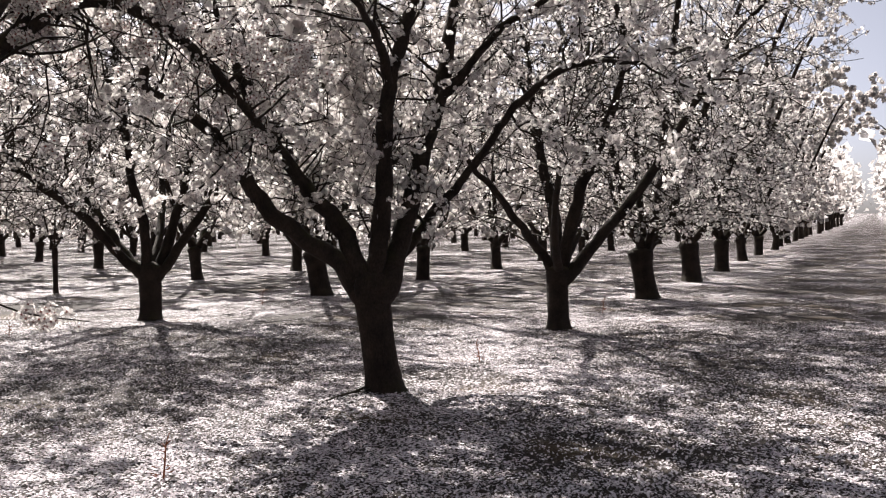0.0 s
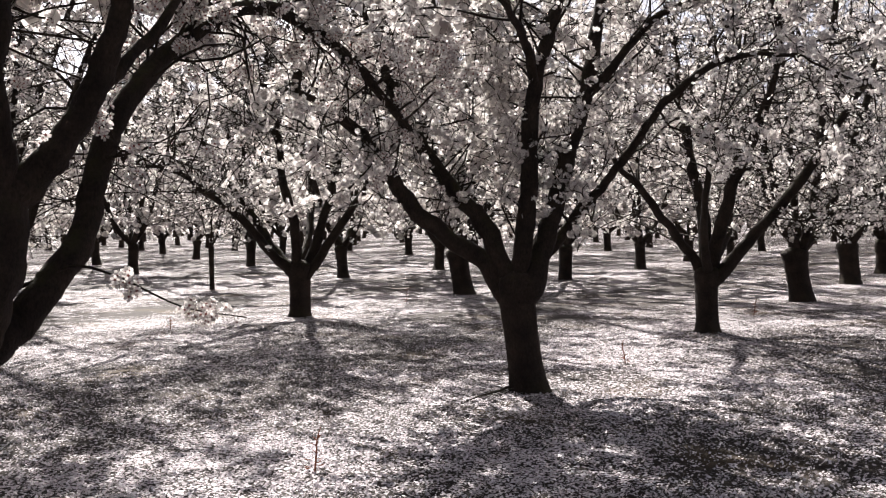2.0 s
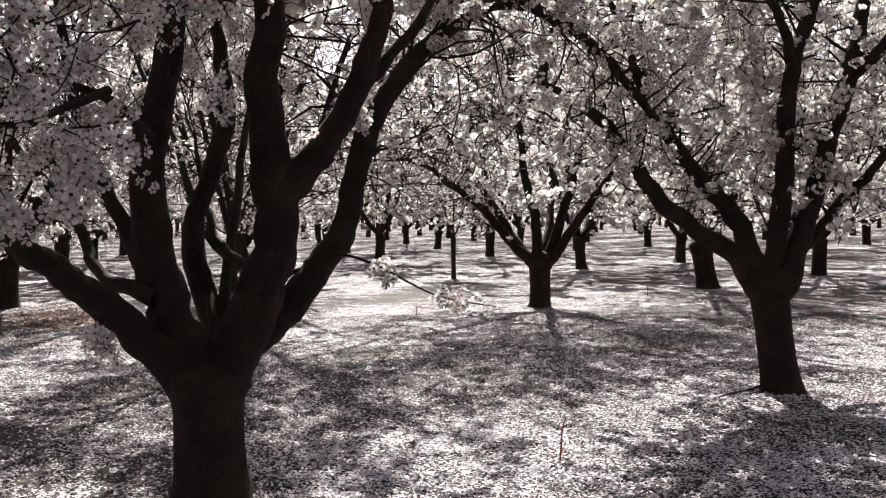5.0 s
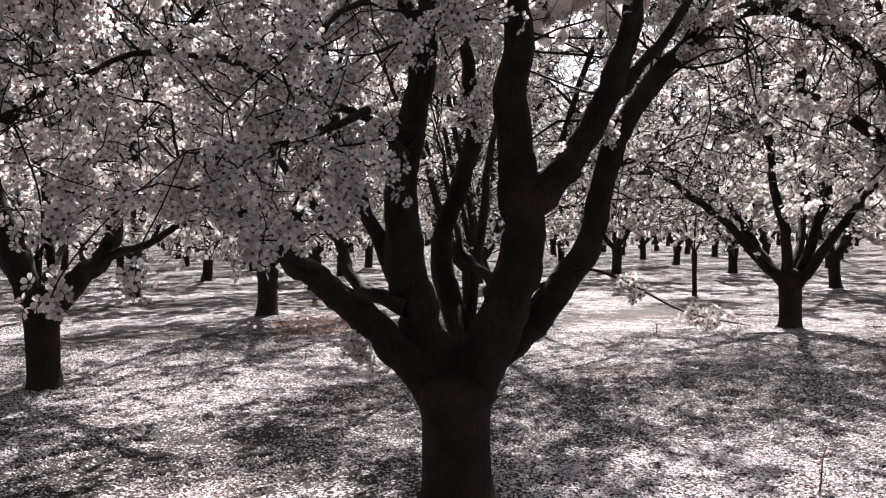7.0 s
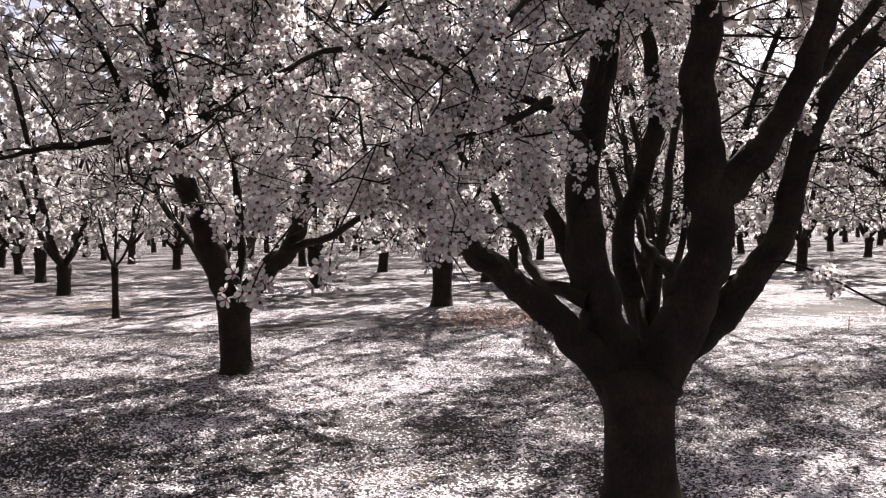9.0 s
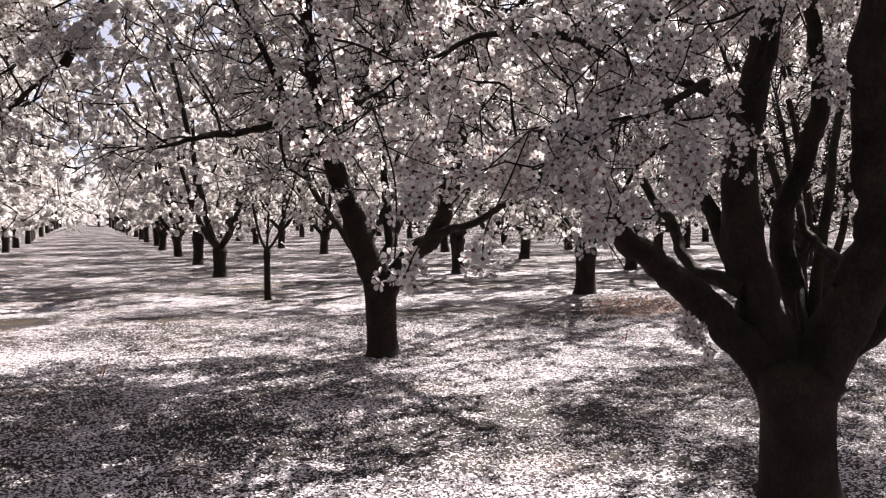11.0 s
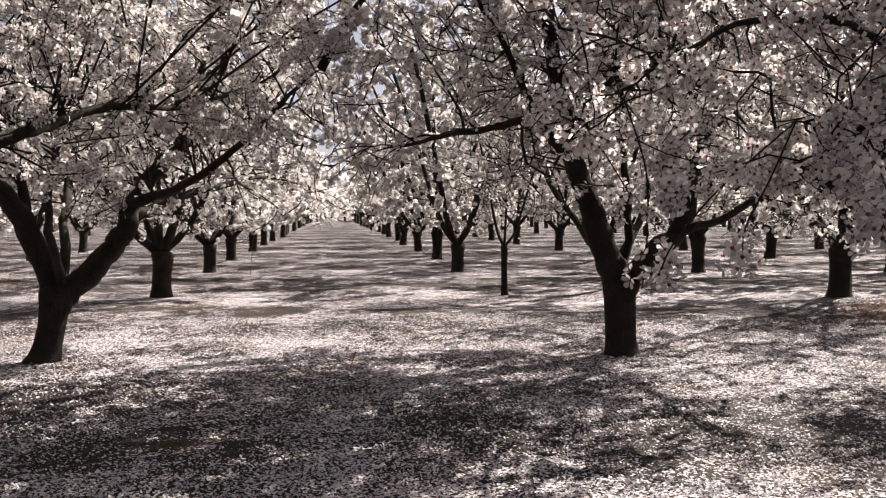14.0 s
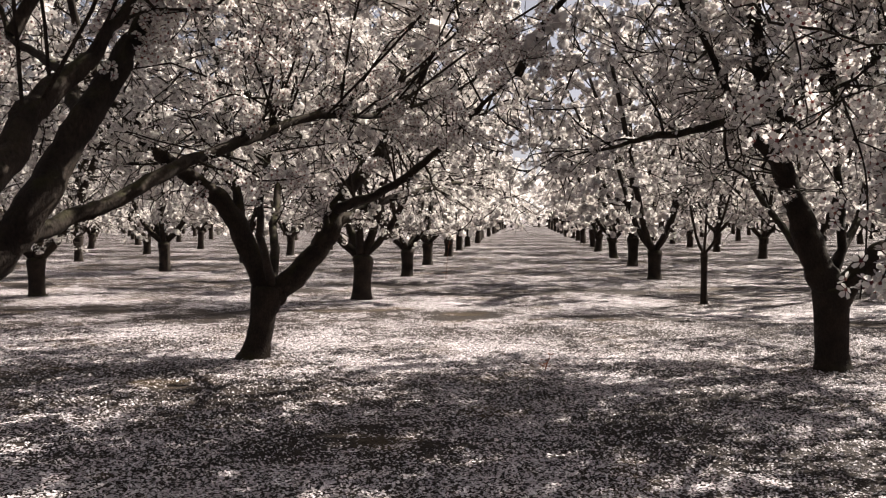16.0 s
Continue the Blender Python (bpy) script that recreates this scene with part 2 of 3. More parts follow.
def random_limbs(rng, fork, count, reach, height, stout):
    """Open vase of limbs that rise outwards from the fork."""
    limbs, turn = [], rng.uniform(0, 6.3)
    for i in range(count):
        a = turn + i * 2 * math.pi / count + rng.normal(0, 0.25)
        out = np.array([math.cos(a), math.sin(a), 0])
        side = np.array([-out[1], out[0], 0]) * rng.normal(0, 0.3)
        r, h = reach * rng.uniform(0.75, 1.1), height * rng.uniform(0.8, 1.08)
        base = np.array([0, 0, fork - 0.12])
        limbs.append(([base, base + out * 0.2 * r + side * 0.2 + [0, 0, 0.09 * h],
                       base + out * 0.46 * r + side * 0.6 + [0, 0, 0.34 * h],
                       base + out * 0.78 * r + side + [0, 0, 0.64 * h],
                       base + out * r + side * 1.4 + [0, 0, 0.86 * h - fork * 0.5],
                       base + out * (r * 1.16) + side * 1.7 + [0, 0, 0.8 * h - fork * 0.5]], stout * rng.uniform(0.8, 1.15), 0.012, 1.2))
    return limbs


def almond_tree(label, seed, lod, limbs=None, fork=0.95, girth=0.16, reach=2.8, height=7.4, count=5, lean=(0.0, 0.0), bloom=1.0, more=0, stout=0.09, extra=(),
                flare=1.15, crown=((2.8, 1.2, 6.4, 0.8), (2.2, 1.3, 4.0, 0.4)), hollow=None, tufts=(), detail=None, clump=None, twig=0.0075, weep=()):
    """crown: radius, foot, top and fullness of each mass of sprays, and how far it stands off the trunk to cast its
    shade; hollow: the way in which the low crown stands open; tufts: place, spread and number of blossoms on old wood;
    weep: a limb and the number of thin drooping shoots along its outer half.
    """
    rng = np.random.default_rng(seed)
    sides, n_branch, n_twig, per_metre, size, shape, tsides, tsteps, n_spray = LODS[lod]
    if detail is None:
        detail = shape
    elif detail > shape:  # farther off, smaller and plainer flowers
        size, per_metre = size * 0.86, per_metre * 0.65
    tree = tagged(new("almond_tree"), label, "tree", "almond trees of the orchard")
    if limbs is None:
        limbs = random_limbs(rng, fork, count, reach, height, stout)
    # trunk with a flared foot, widening again into the fork
    zs = np.array([-0.06, 0.0, 0.06, 0.2, 0.45, 0.66, 0.78, 0.86, 0.91, 0.95, 0.97]) * fork
    rs = girth * np.array([1.5, 1.3, 1.12, 1.0, 0.96, 1.0, 0.3 + 0.7 * flare, flare, 0.85 * flare, 0.5 * flare, 0.1])
    path = np.stack([lean[0] * zs, lean[1] * zs, zs], 1)
    v, f = tube(path, rs, sides, 0.055, rng)
    part("trunk", mesh_from("trunk", v, f, [BARK], smooth=True), tree)
    # limbs
    twigs, spots, faces_to = [], [], []
    heads = []
    limbs = list(limbs)
    grown = [p for pts, r0, r1, bare_z in limbs for p in pts if 2.4 < p[2] < 4.6]
    # mostly above view; added so that the crown casts fuller shade
    for k in range(more if grown else 0):  # upper limbs that fill the crown's top
        foot = np.array(grown[(k * 3 + 1) % len(grown)], float)
        a = k * 2.4 + rng.uniform(0, 0.8)
        out = np.array([math.cos(a), math.sin(a), 0]) + unit(foot * [1, 1, 0]) * 0.5
        limbs.append(([foot, foot + out * 0.3 + [0, 0, 0.7], foot + out * 0.8 + [0, 0, 1.4], foot + out * 1.3 + [0, 0, 1.9]], 0.035, 0.01, 2.9))
    for pts, r0, r1, bare_z in limbs:
        steps = 8 if lod < 2 else 3
        rooted = pts[0][2] < 1.3 * fork
        if rooted:  # the limb is rooted inside the trunk
            pts = [np.array([lean[0] * fork * 0.62, lean[1] * fork * 0.62, fork * 0.62])] + list(pts)
        p = smooth_path(pts, steps)
        if lod < 2:  # knees and bends of old wood
            bend = rng.normal(0, 0.011, p.shape)
            bend = (bend + np.roll(bend, 1, 0) + np.roll(bend, 2, 0)) / 2
            p[3:-1] += bend[3:-1]
        s = np.linspace(0, 1, len(p))
        rad = (r1 + (r0 - r1) * (1 - s) ** 0.8) * (1 + 0.38 * np.exp(-s * 8))
        if bare_z < 9:
            rad *= 1 - 0.65 * np.clip((s - 0.7) / 0.3, 0, 1)
        if rooted:
            rad[:steps] *= np.linspace(0.7, 1.0, steps)
        v, f = tube(p, rad, max(5, sides - 4), 0.05 if lod < 2 else 0.0, rng)
        part("limb", mesh_from("limb", v, f, [BARK], smooth=True), tree)
        heads.append((p, rad, bare_z))

    # side branches, then twigs, then blossoms along both
    def shoot(start, way, length, bend, steps):
        pts = [start]
        d = unit(way)
        for i in range(steps):
            d = unit(d + rng.normal(0, (0.95 if lod == 0 else 0.65) / math.sqrt(steps), 3) + bend / steps)
            pts.append(pts[-1] + d * length / steps)
        return np.array(pts)

    def flowers_on(p, start, density):
        seg = np.linalg.norm(np.diff(p, axis=0), axis=1)
        total = seg.sum() * (1 - start)
        n = rng.poisson(density * total / (14.0 if lod == 0 else 9.0))
        if n == 0:
            return
        t = rng.uniform(start, 1, n)
        idx = t * (len(p) - 1)
        lo = np.minimum(idx.astype(int), len(p) - 2)
        at = p[lo] + (p[lo + 1] - p[lo]) * (idx - lo)[:, None]
        cluster(at + unit(rng.normal(size=at.shape)) * rng.uniform(0.01, 0.04, (n, 1)), (0.085, 0.058, 0.09, 0.09)[lod], *((7, 22) if lod == 0 else (4, 15)))

    def cluster(heart, spread, low, high):
        heart = np.repeat(heart, rng.integers(low, high, len(heart)), 0)
        off = unit(rng.normal(size=heart.shape)) * rng.uniform(0.015, spread, len(heart))[:, None]
        spots.append(heart + off)
        faces_to.append(unit(off) + rng.normal(0, 0.3, heart.shape))

    def twigs_on(br, count, low, steps, longest=0.85, share=1.0):
        for k in range(count):
            tt = 0.2 + 0.8 * (k + rng.uniform(0, 1)) / count
            j = min(int(tt * (len(br) - 1)), len(br) - 2)
            foot = br[j] + (br[j + 1] - br[j]) * (tt * (len(br) - 1) - j)
            way = unit(br[j + 1] - br[j]) * 0.5 + unit(rng.normal(size=3)) + [0, 0, 0.12]
            tw = shoot(foot, way, rng.uniform(0.3, longest), np.array([0, 0, rng.uniform(-0.4, 0.4)]), steps + 1)
            lift = low - tw[:, 2].min()
            if lift > 0:
                tw[:, 2] += np.linspace(0, 1, len(tw)) ** 0.7 * lift
            if lod < 3:
                twigs.append(tube(tw, np.linspace(twig, twig * 0.5, len(tw)), 3))
            flowers_on(tw, 0.0, per_metre * bloom * share)

    centre = np.array([0, 0, fork])
    for p, rad, bare_z in heads:
        n = len(p)
        span = np.linalg.norm(np.diff(p, axis=0), axis=1).sum()
        nb = max(3, int(round(n_branch * span / 5.5)))
        above = np.nonzero(p[:, 2] > bare_z)[0]
        bare = min(0.75, max(0.15 if p[0][2] > 2 else 0.25, above[0] / n if len(above) else 0.75))
        for b in range(nb):
            t = bare + (1 - bare) * ((b + rng.uniform(0, 1)) / nb) ** 0.75
            i = min(int(t * (n - 1)), n - 2)
            along = unit(p[i + 1] - p[i])
            out = unit((p[i] - centre) * [1, 1, 0.2] + 1e-6)
            way = along * 0.5 + unit(rng.normal(size=3)) * 0.9 + out * 0.3 + [0, 0, 0.25 * (t > 0.6)]
            length = rng.uniform(1.0, 2.3) * (0.66 if lod == 0 else 0.8) * (0.6 if lod == 0 and rad[0] < 0.045 else 1.0) * (1.15 - 0.4 * t) * min(1.0, height / 5.0)
            br = shoot(p[i], way, length, np.array([0, 0, rng.uniform(-1.0, 0.4)]), 2 if lod > 1 else 7)
            low = max(min(bare_z, 3.0) - 0.25, 1.4) + rng.uniform(0, 0.4) if lod < 2 else rng.uniform(1.0, 1.5)
            if br[:, 2].min() < low:
                br[:, 2] += np.linspace(0, 1, len(br)) * (low - br[:, 2].min())
            r = min(rad[i] * 0.5, rng.uniform(0.011, 0.02) * (0.7 if lod == 0 else 1.0))
            twigs.append(tube(br, np.linspace(r, 0.006, len(br)), tsides))
            flowers_on(br, 0.25, per_metre * bloom)
            twigs_on(br, n_twig, low - 0.25, tsteps)
        flowers_on(p, 0.6, per_metre * 0.35 * bloom)
        for k in range(int(span * (1 - bare) * (12 if lod == 0 else 2.5)) if lod < 2 else 0):  # short spurs on the old wood
            i = min(int((bare + (1 - bare) * rng.uniform(0.05, 1)) * (n - 1)), n - 2)
            spur = shoot(p[i], unit(rng.normal(size=3)), rad[i] + rng.uniform(0.06, 0.24), np.array([0, 0, 0.3]), 3)
            twigs.append(tube(spur, np.linspace(0.006, 0.003, 4), 3))
            flowers_on(spur, 0.45, per_metre * 1.6 * bloom)
    # sprays that reach from the limbs into the crown's mass
    nodes = np.vstack([p[2:] for p, rad, bare_z in heads])
    # masses set off the trunk are added to shade ground and limbs below
    for wide, foot_z, top_z, full, *off in crown:
        off = np.array([*(off or (0.0, 0.0)), 0.0])
        mid, half = foot_z + 0.42 * (top_z - foot_z), 0.58 * (top_z - foot_z)
        for k in range(int(n_spray * full)):
            z = rng.uniform(foot_z, top_z)
            r = wide * (1 - min(1.0, abs((z - mid) / half)) ** 3) ** 0.5 * math.sqrt(rng.uniform(0.04, 1))
            a = rng.uniform(0, 6.2832)
            to = np.array([r * math.cos(a), r * math.sin(a), z]) + off
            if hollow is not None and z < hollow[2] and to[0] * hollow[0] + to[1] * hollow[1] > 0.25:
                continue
            gap = np.linalg.norm((nodes - to) * [1, 1, 0.8], axis=1) + np.maximum(0, nodes[:, 2] - z) * 0.6
            start = nodes[int(np.argmin(gap + rng.uniform(0, 0.3, len(gap))))]
            if np.linalg.norm(to - start) > 2.4:
                continue
            belly = (start + to) / 2 + rng.normal(0, 0.17, 3) + [0, 0, 0.1]
            br = smooth_path([start, belly, to, to + unit(to - start) * 0.25 + rng.normal(0, 0.1, 3)], 2 if lod < 2 else 1)
            twigs.append(tube(br, np.linspace(0.012, 0.005, len(br)), 3))
            flowers_on(br, 0.3, per_metre * bloom)
            twigs_on(br, n_twig - 1, foot_z - 0.2, min(tsteps, 2), 0.75)
    for pts, r0, bare in extra:
        p = smooth_path(pts, 6)
        twigs.append(tube(p, np.linspace(r0, 0.003, len(p)), 5))
        flowers_on(p, bare, per_metre * 3.0)
    for which, number in weep:
        p = heads[which][0]
        for k in range(number):
            i = int(len(p) * rng.uniform(0.4, 0.97))
            along = unit(p[min(i + 1, len(p) - 1)] - p[i - 1])
            br = shoot(p[i], along + unit(rng.normal(size=3)) * 0.38, rng.uniform(0.5, 1.5), np.array([0, 0, -0.7]), 6)
            twigs.append(tube(br, np.linspace(0.011, 0.003, len(br)), 4))
            flowers_on(br, 0.3, per_metre * 0.2)
            twigs_on(br, 3, 1.6, 3, 0.6, 0.3)
    for place, spread, number in tufts:
        at = np.array(place) + rng.normal(0, 1, (number, 3)) * spread
        cluster(at, 0.05, 2, 4)
    v, f = joined(twigs)
    part("branchwork", mesh_from("branchwork", v, f, [BARK], smooth=True), tree, "", "stuff")
    at, to = np.vstack(spots), np.vstack(faces_to)
    sizes = rng.uniform(0.8, 1.15, len(at)) * size
    # blossoms up here are enlarged to make the crown's shade denser
    high = at[:, 2] > (3.1, 4.0 if detail == 1 else 4.9, 5.5, 4.4)[lod]  # the crown's top carries clumps
    grow = clump or (2.4, 2.5, 1.6, 1.7)[lod]
    keep = ~high | (rng.uniform(0, 1, len(at)) < (1.8, 3.2, 4.0, 4.6)[lod] / grow ** 2)
    at, to, sizes, high = at[keep], to[keep], sizes[keep], high[keep]
    if high.any():
        part("blossom", blossoms("blossom", at[high], to[high], sizes[high] * grow, 2, rng), tree, "white blossom in the crown's top", "stuff")
    at, to, sizes = at[~high], to[~high], sizes[~high]
    part("blossom", blossoms("blossom", at, to, sizes, detail, rng), tree, "white blossom with a pink flush", "stuff")
    return tree


# ---- ground ----
def graded(lo, hi, fine, grow):
    a = [0.0]
    step = fine
    while a[-1] < hi:
        a.append(a[-1] + step)
        if a[-1] > lo:
            step *= grow
    return np.array([-x for x in a[:0:-1]] + a)


def ground_height(x, y):
    return 0.02 * noise.noise(Vector((x * 0.35, y * 0.35, 0.0))) + 0.012 * noise.noise(Vector((x * 1.3, y * 1.3, 4.0)))


axis = graded(13.0, 2600.0, 0.4, 1.18)
gx, gy = np.meshgrid(axis - 4.0, axis + 4.0, indexing="ij")
gz = np.array([ground_height(a, b) for a, b in zip(gx.ravel(), gy.ravel())]).reshape(gx.shape)
n_ax = len(axis)
gi, gj = np.meshgrid(np.arange(n_ax - 1), np.arange(n_ax - 1), indexing="ij")
gf = np.stack([gi * n_ax + gj, (gi + 1) * n_ax + gj, (gi + 1) * n_ax + gj + 1, gi * n_ax + gj + 1], -1).reshape(-1, 4)
ground = new("ground", mesh_from("ground", np.stack([gx, gy, gz], -1).reshape(-1, 3), gf, [GROUND], smooth=True))
tagged(ground, "brown orchard soil strewn with white petals", "ground", "", "structure")

# ---- the orchard: rows along U, ranks along W ----
U, W = np.array([2.08, 4.63]), np.array([-6.5, 1.7])
A0 = np.array([-0.54, 8.6])
GENERIC = "gnarled dark-barked almond tree in full white bloom"
placed = {}


def stand(tree, x, y):
    tree.location = (x, y, ground_height(x, y) - 0.01)
    return tree


placed[(-1, 0)] = stand(almond_tree('thick dark almond tree with many limbs and drooping sprays of blossom', 11, 0, [
    ([(-0.03, -0.03, 0.57), (-0.15, -0.23, 0.82), (-0.27, -0.51, 1.10), (-0.38, -0.77, 1.32), (-0.44, -1.06, 1.57), (-0.46, -1.45, 1.74), (-0.45, -1.75, 1.84)], 0.127, 0.008, 1.5),
    ([(-0.15, -0.23, 1.12), (-0.59, -0.18, 1.24), (-0.89, -0.03, 1.52), (-1.30, 0.05, 1.88), (-1.81, 0.17, 2.25), (-2.38, 0.25, 2.93)], 0.039, 0.011, 2.9),
    ([(-0.02, -0.02, 0.61), (-0.14, -0.10, 1.00), (-0.23, -0.16, 1.42), (-0.30, -0.10, 1.88), (-0.23, -0.05, 2.27), (-0.24, 0.07, 2.71), (-0.26, 0.18, 3.40), (-0.37, 0.23, 4.34)], 0.137, 0.039, 2.8),
    ([(-0.39, -0.03, 1.28), (-0.71, -0.02, 1.77), (-0.93, 0.06, 2.12), (-1.22, 0.22, 2.73), (-1.53, 0.37, 3.32), (-1.98, 0.54, 4.39)], 0.047, 0.013, 3.0),
    ([(-0.15, 0.32, 0.79), (-0.41, 0.44, 1.33), (-0.40, 0.57, 1.80), (-0.35, 0.74, 2.21), (-0.50, 0.88, 2.68), (-0.73, 1.08, 3.33), (-0.91, 1.32, 4.43)], 0.075, 0.029, 2.8),
    ([(0.13, 0.34, 1.23), (-0.26, 0.55, 1.34), (-0.51, 0.74, 1.58), (-0.79, 1.03, 1.94), (-1.12, 1.29, 2.39)], 0.033, 0.011, 3.0),
    ([(0.07, 0.06, 0.70), (0.24, 0.12, 1.06), (0.37, 0.15, 1.41), (0.36, 0.14, 1.77), (0.36, 0.08, 2.20), (0.40, 0.05, 2.79), (0.42, -0.07, 3.37), (0.50, -0.13, 4.16)], 0.150, 0.049, 3.0),
    ([(0.37, 0.20, 1.72), (0.58, 0.30, 1.91), (0.77, 0.31, 2.20), (0.94, 0.31, 2.59), (1.06, 0.27, 2.99), (1.28, 0.31, 3.56)], 0.088, 0.029, 3.0),
    ([(0.81, 0.34, 2.28), (0.97, 0.58, 2.53), (1.09, 0.79, 2.85), (1.19, 1.24, 3.34)], 0.039, 0.013, 3.0),
    ([(0.10, 0.09, 0.78), (0.29, 0.34, 1.0), (0.43, 0.56, 1.27), (0.50, 0.73, 1.54), (0.51, 0.87, 1.89), (0.60, 1.05, 2.27), (0.74, 1.40, 2.64), (0.91, 1.78, 2.95), (1.14, 2.19, 3.06), (1.42, 2.64, 2.94), (1.65, 3.05, 2.67), (1.91, 3.49, 2.26)], 0.098, 0.026, 9.0),
    ([(-0.22, -0.16, 2.00), (-0.09, -0.69, 2.16), (0.02, -1.34, 2.23), (0.09, -1.91, 2.29), (0.11, -2.39, 2.17), (0.03, -2.70, 1.97)], 0.021, 0.007, 1.6),
    ([(-0.17, -0.12, 2.35), (0.18, -0.49, 2.54), (0.37, -0.97, 2.67), (0.57, -1.56, 2.45), (0.68, -1.98, 2.16)], 0.023, 0.008, 1.7),
    ([(-0.18, -0.01, 2.72), (-0.04, -0.77, 2.97), (-0.06, -1.53, 2.98), (-0.01, -2.23, 2.70), (-0.02, -2.73, 2.41)], 0.026, 0.008, 2.0),
    ([(-0.15, 0.39, 0.99), (-0.51, 1.11, 1.94), (-0.80, 1.89, 2.86), (-0.85, 2.60, 3.73), (-0.67, 3.22, 4.64)], 0.036, 0.011, 2.3),
    ([(-0.21, 0.34, 0.99), (-0.95, 1.04, 1.95), (-1.71, 1.48, 2.80), (-2.35, 1.75, 3.65)], 0.033, 0.011, 2.2),
    ([(-0.07, -0.67, 2.19), (0.17, -1.36, 1.98), (0.41, -1.92, 1.85), (0.54, -2.33, 1.84)], 0.018, 0.007, 1.5),
# second crown mass: above view, added to shade the ground before the trunk
], fork=0.80, girth=0.205, lean=(0, 0), bloom=1.00, more=0, flare=1.2, twig=0.0045, weep=[(9, 44)], crown=((2.2, 2.9, 4.6, 0.2), (1.5, 2.8, 4.6, 0.5, -0.3, 1.7)), tufts=[((0.52, 0.24, 1.97), 0.04, 4), ((0.10, -2.64, 1.285), 0.02, 3)], extra=[([(0.21, 0.40, 1.19), (0.38, 0.46, 1.26), (0.56, 0.53, 1.33), (0.79, 0.58, 1.26), (1.15, 0.58, 1.10), (1.47, 0.70, 1.03)], 0.014, 0.60), ([(-0.31, -0.47, 1.10), (-0.28, -0.57, 0.98), (-0.18, -0.62, 0.91), (-0.06, -0.60, 0.84)], 0.005, 0.40), ([(0.03, -2.66, 1.95), (0.00, -2.55, 1.70), (0.07, -2.59, 1.45), (0.10, -2.63, 1.27)], 0.004, 0.97), ([(0.54, -2.33, 1.84), (0.56, -2.45, 1.65), (0.53, -2.52, 1.50), (0.55, -2.55, 1.38)], 0.003, 0.96), ([(0.54, -2.33, 1.84), (0.50, -2.60, 1.62), (0.47, -2.75, 1.45), (0.46, -2.80, 1.35)], 0.003, 0.96)]), -3.37, 4.42)

placed[(0, 0)] = stand(almond_tree('dark almond tree whose limbs spread low, in full bloom', 23, 1, [
    ([(-0.17, -0.01, 0.88), (-0.40, -0.02, 1.18), (-0.78, -0.15, 1.45), (-1.05, -0.27, 1.75), (-1.26, -0.48, 2.10), (-1.50, -0.80, 2.45), (-1.76, -1.21, 2.60), (-2.04, -1.63, 2.59)], 0.102, 0.025, 1.8),
    ([(-0.15, -0.01, 0.98), (-0.40, 0.03, 1.52), (-0.62, 0.06, 1.75), (-0.90, 0.04, 2.16), (-1.17, -0.07, 2.65), (-1.38, -0.19, 3.28), (-1.51, -0.40, 4.00)], 0.091, 0.030, 2.2),
    ([(-0.09, -0.01, 0.98), (-0.02, -0.00, 1.49), (0.02, -0.05, 1.99), (0.06, -0.10, 2.58), (0.17, -0.09, 3.08), (0.33, 0.02, 3.62), (0.45, 0.23, 4.36), (0.35, 0.42, 5.25)], 0.089, 0.036, 2.7),
    ([(0.03, 0.00, 0.98), (0.21, 0.16, 1.56), (0.37, 0.32, 2.21), (0.53, 0.43, 2.80), (0.65, 0.54, 3.40), (0.77, 0.75, 4.14), (1.01, 0.96, 5.08)], 0.107, 0.036, 2.6),
    ([(0.05, 0.10, 1.07), (0.42, 0.33, 1.56), (0.78, 0.25, 2.00), (1.09, 0.07, 2.42), (1.37, -0.21, 2.70), (1.73, -0.59, 2.84), (2.10, -0.97, 2.76), (2.43, -1.25, 2.54)], 0.051, 0.015, 2.0),
    ([(0.49, 0.43, 2.64), (0.80, 0.25, 2.98), (1.16, 0.17, 3.32), (1.54, 0.10, 3.53), (2.04, -0.07, 3.65)], 0.043, 0.015, 2.4),
    ([(0.08, -0.10, 2.73), (0.02, -0.50, 3.05), (-0.08, -1.01, 3.18), (-0.24, -1.52, 3.40), (-0.30, -2.02, 3.43)], 0.038, 0.015, 2.4),
    ([(-0.13, 0.09, 1.08), (0.02, 0.80, 1.26), (0.22, 1.52, 1.89), (0.44, 1.93, 2.76), (0.67, 2.15, 3.85)], 0.066, 0.018, 2.4),
# second crown mass: added for the shade at the trunk's foot
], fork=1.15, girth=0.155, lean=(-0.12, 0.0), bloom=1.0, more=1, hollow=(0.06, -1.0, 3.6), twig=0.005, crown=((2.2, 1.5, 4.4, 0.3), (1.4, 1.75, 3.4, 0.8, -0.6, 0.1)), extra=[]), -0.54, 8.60)

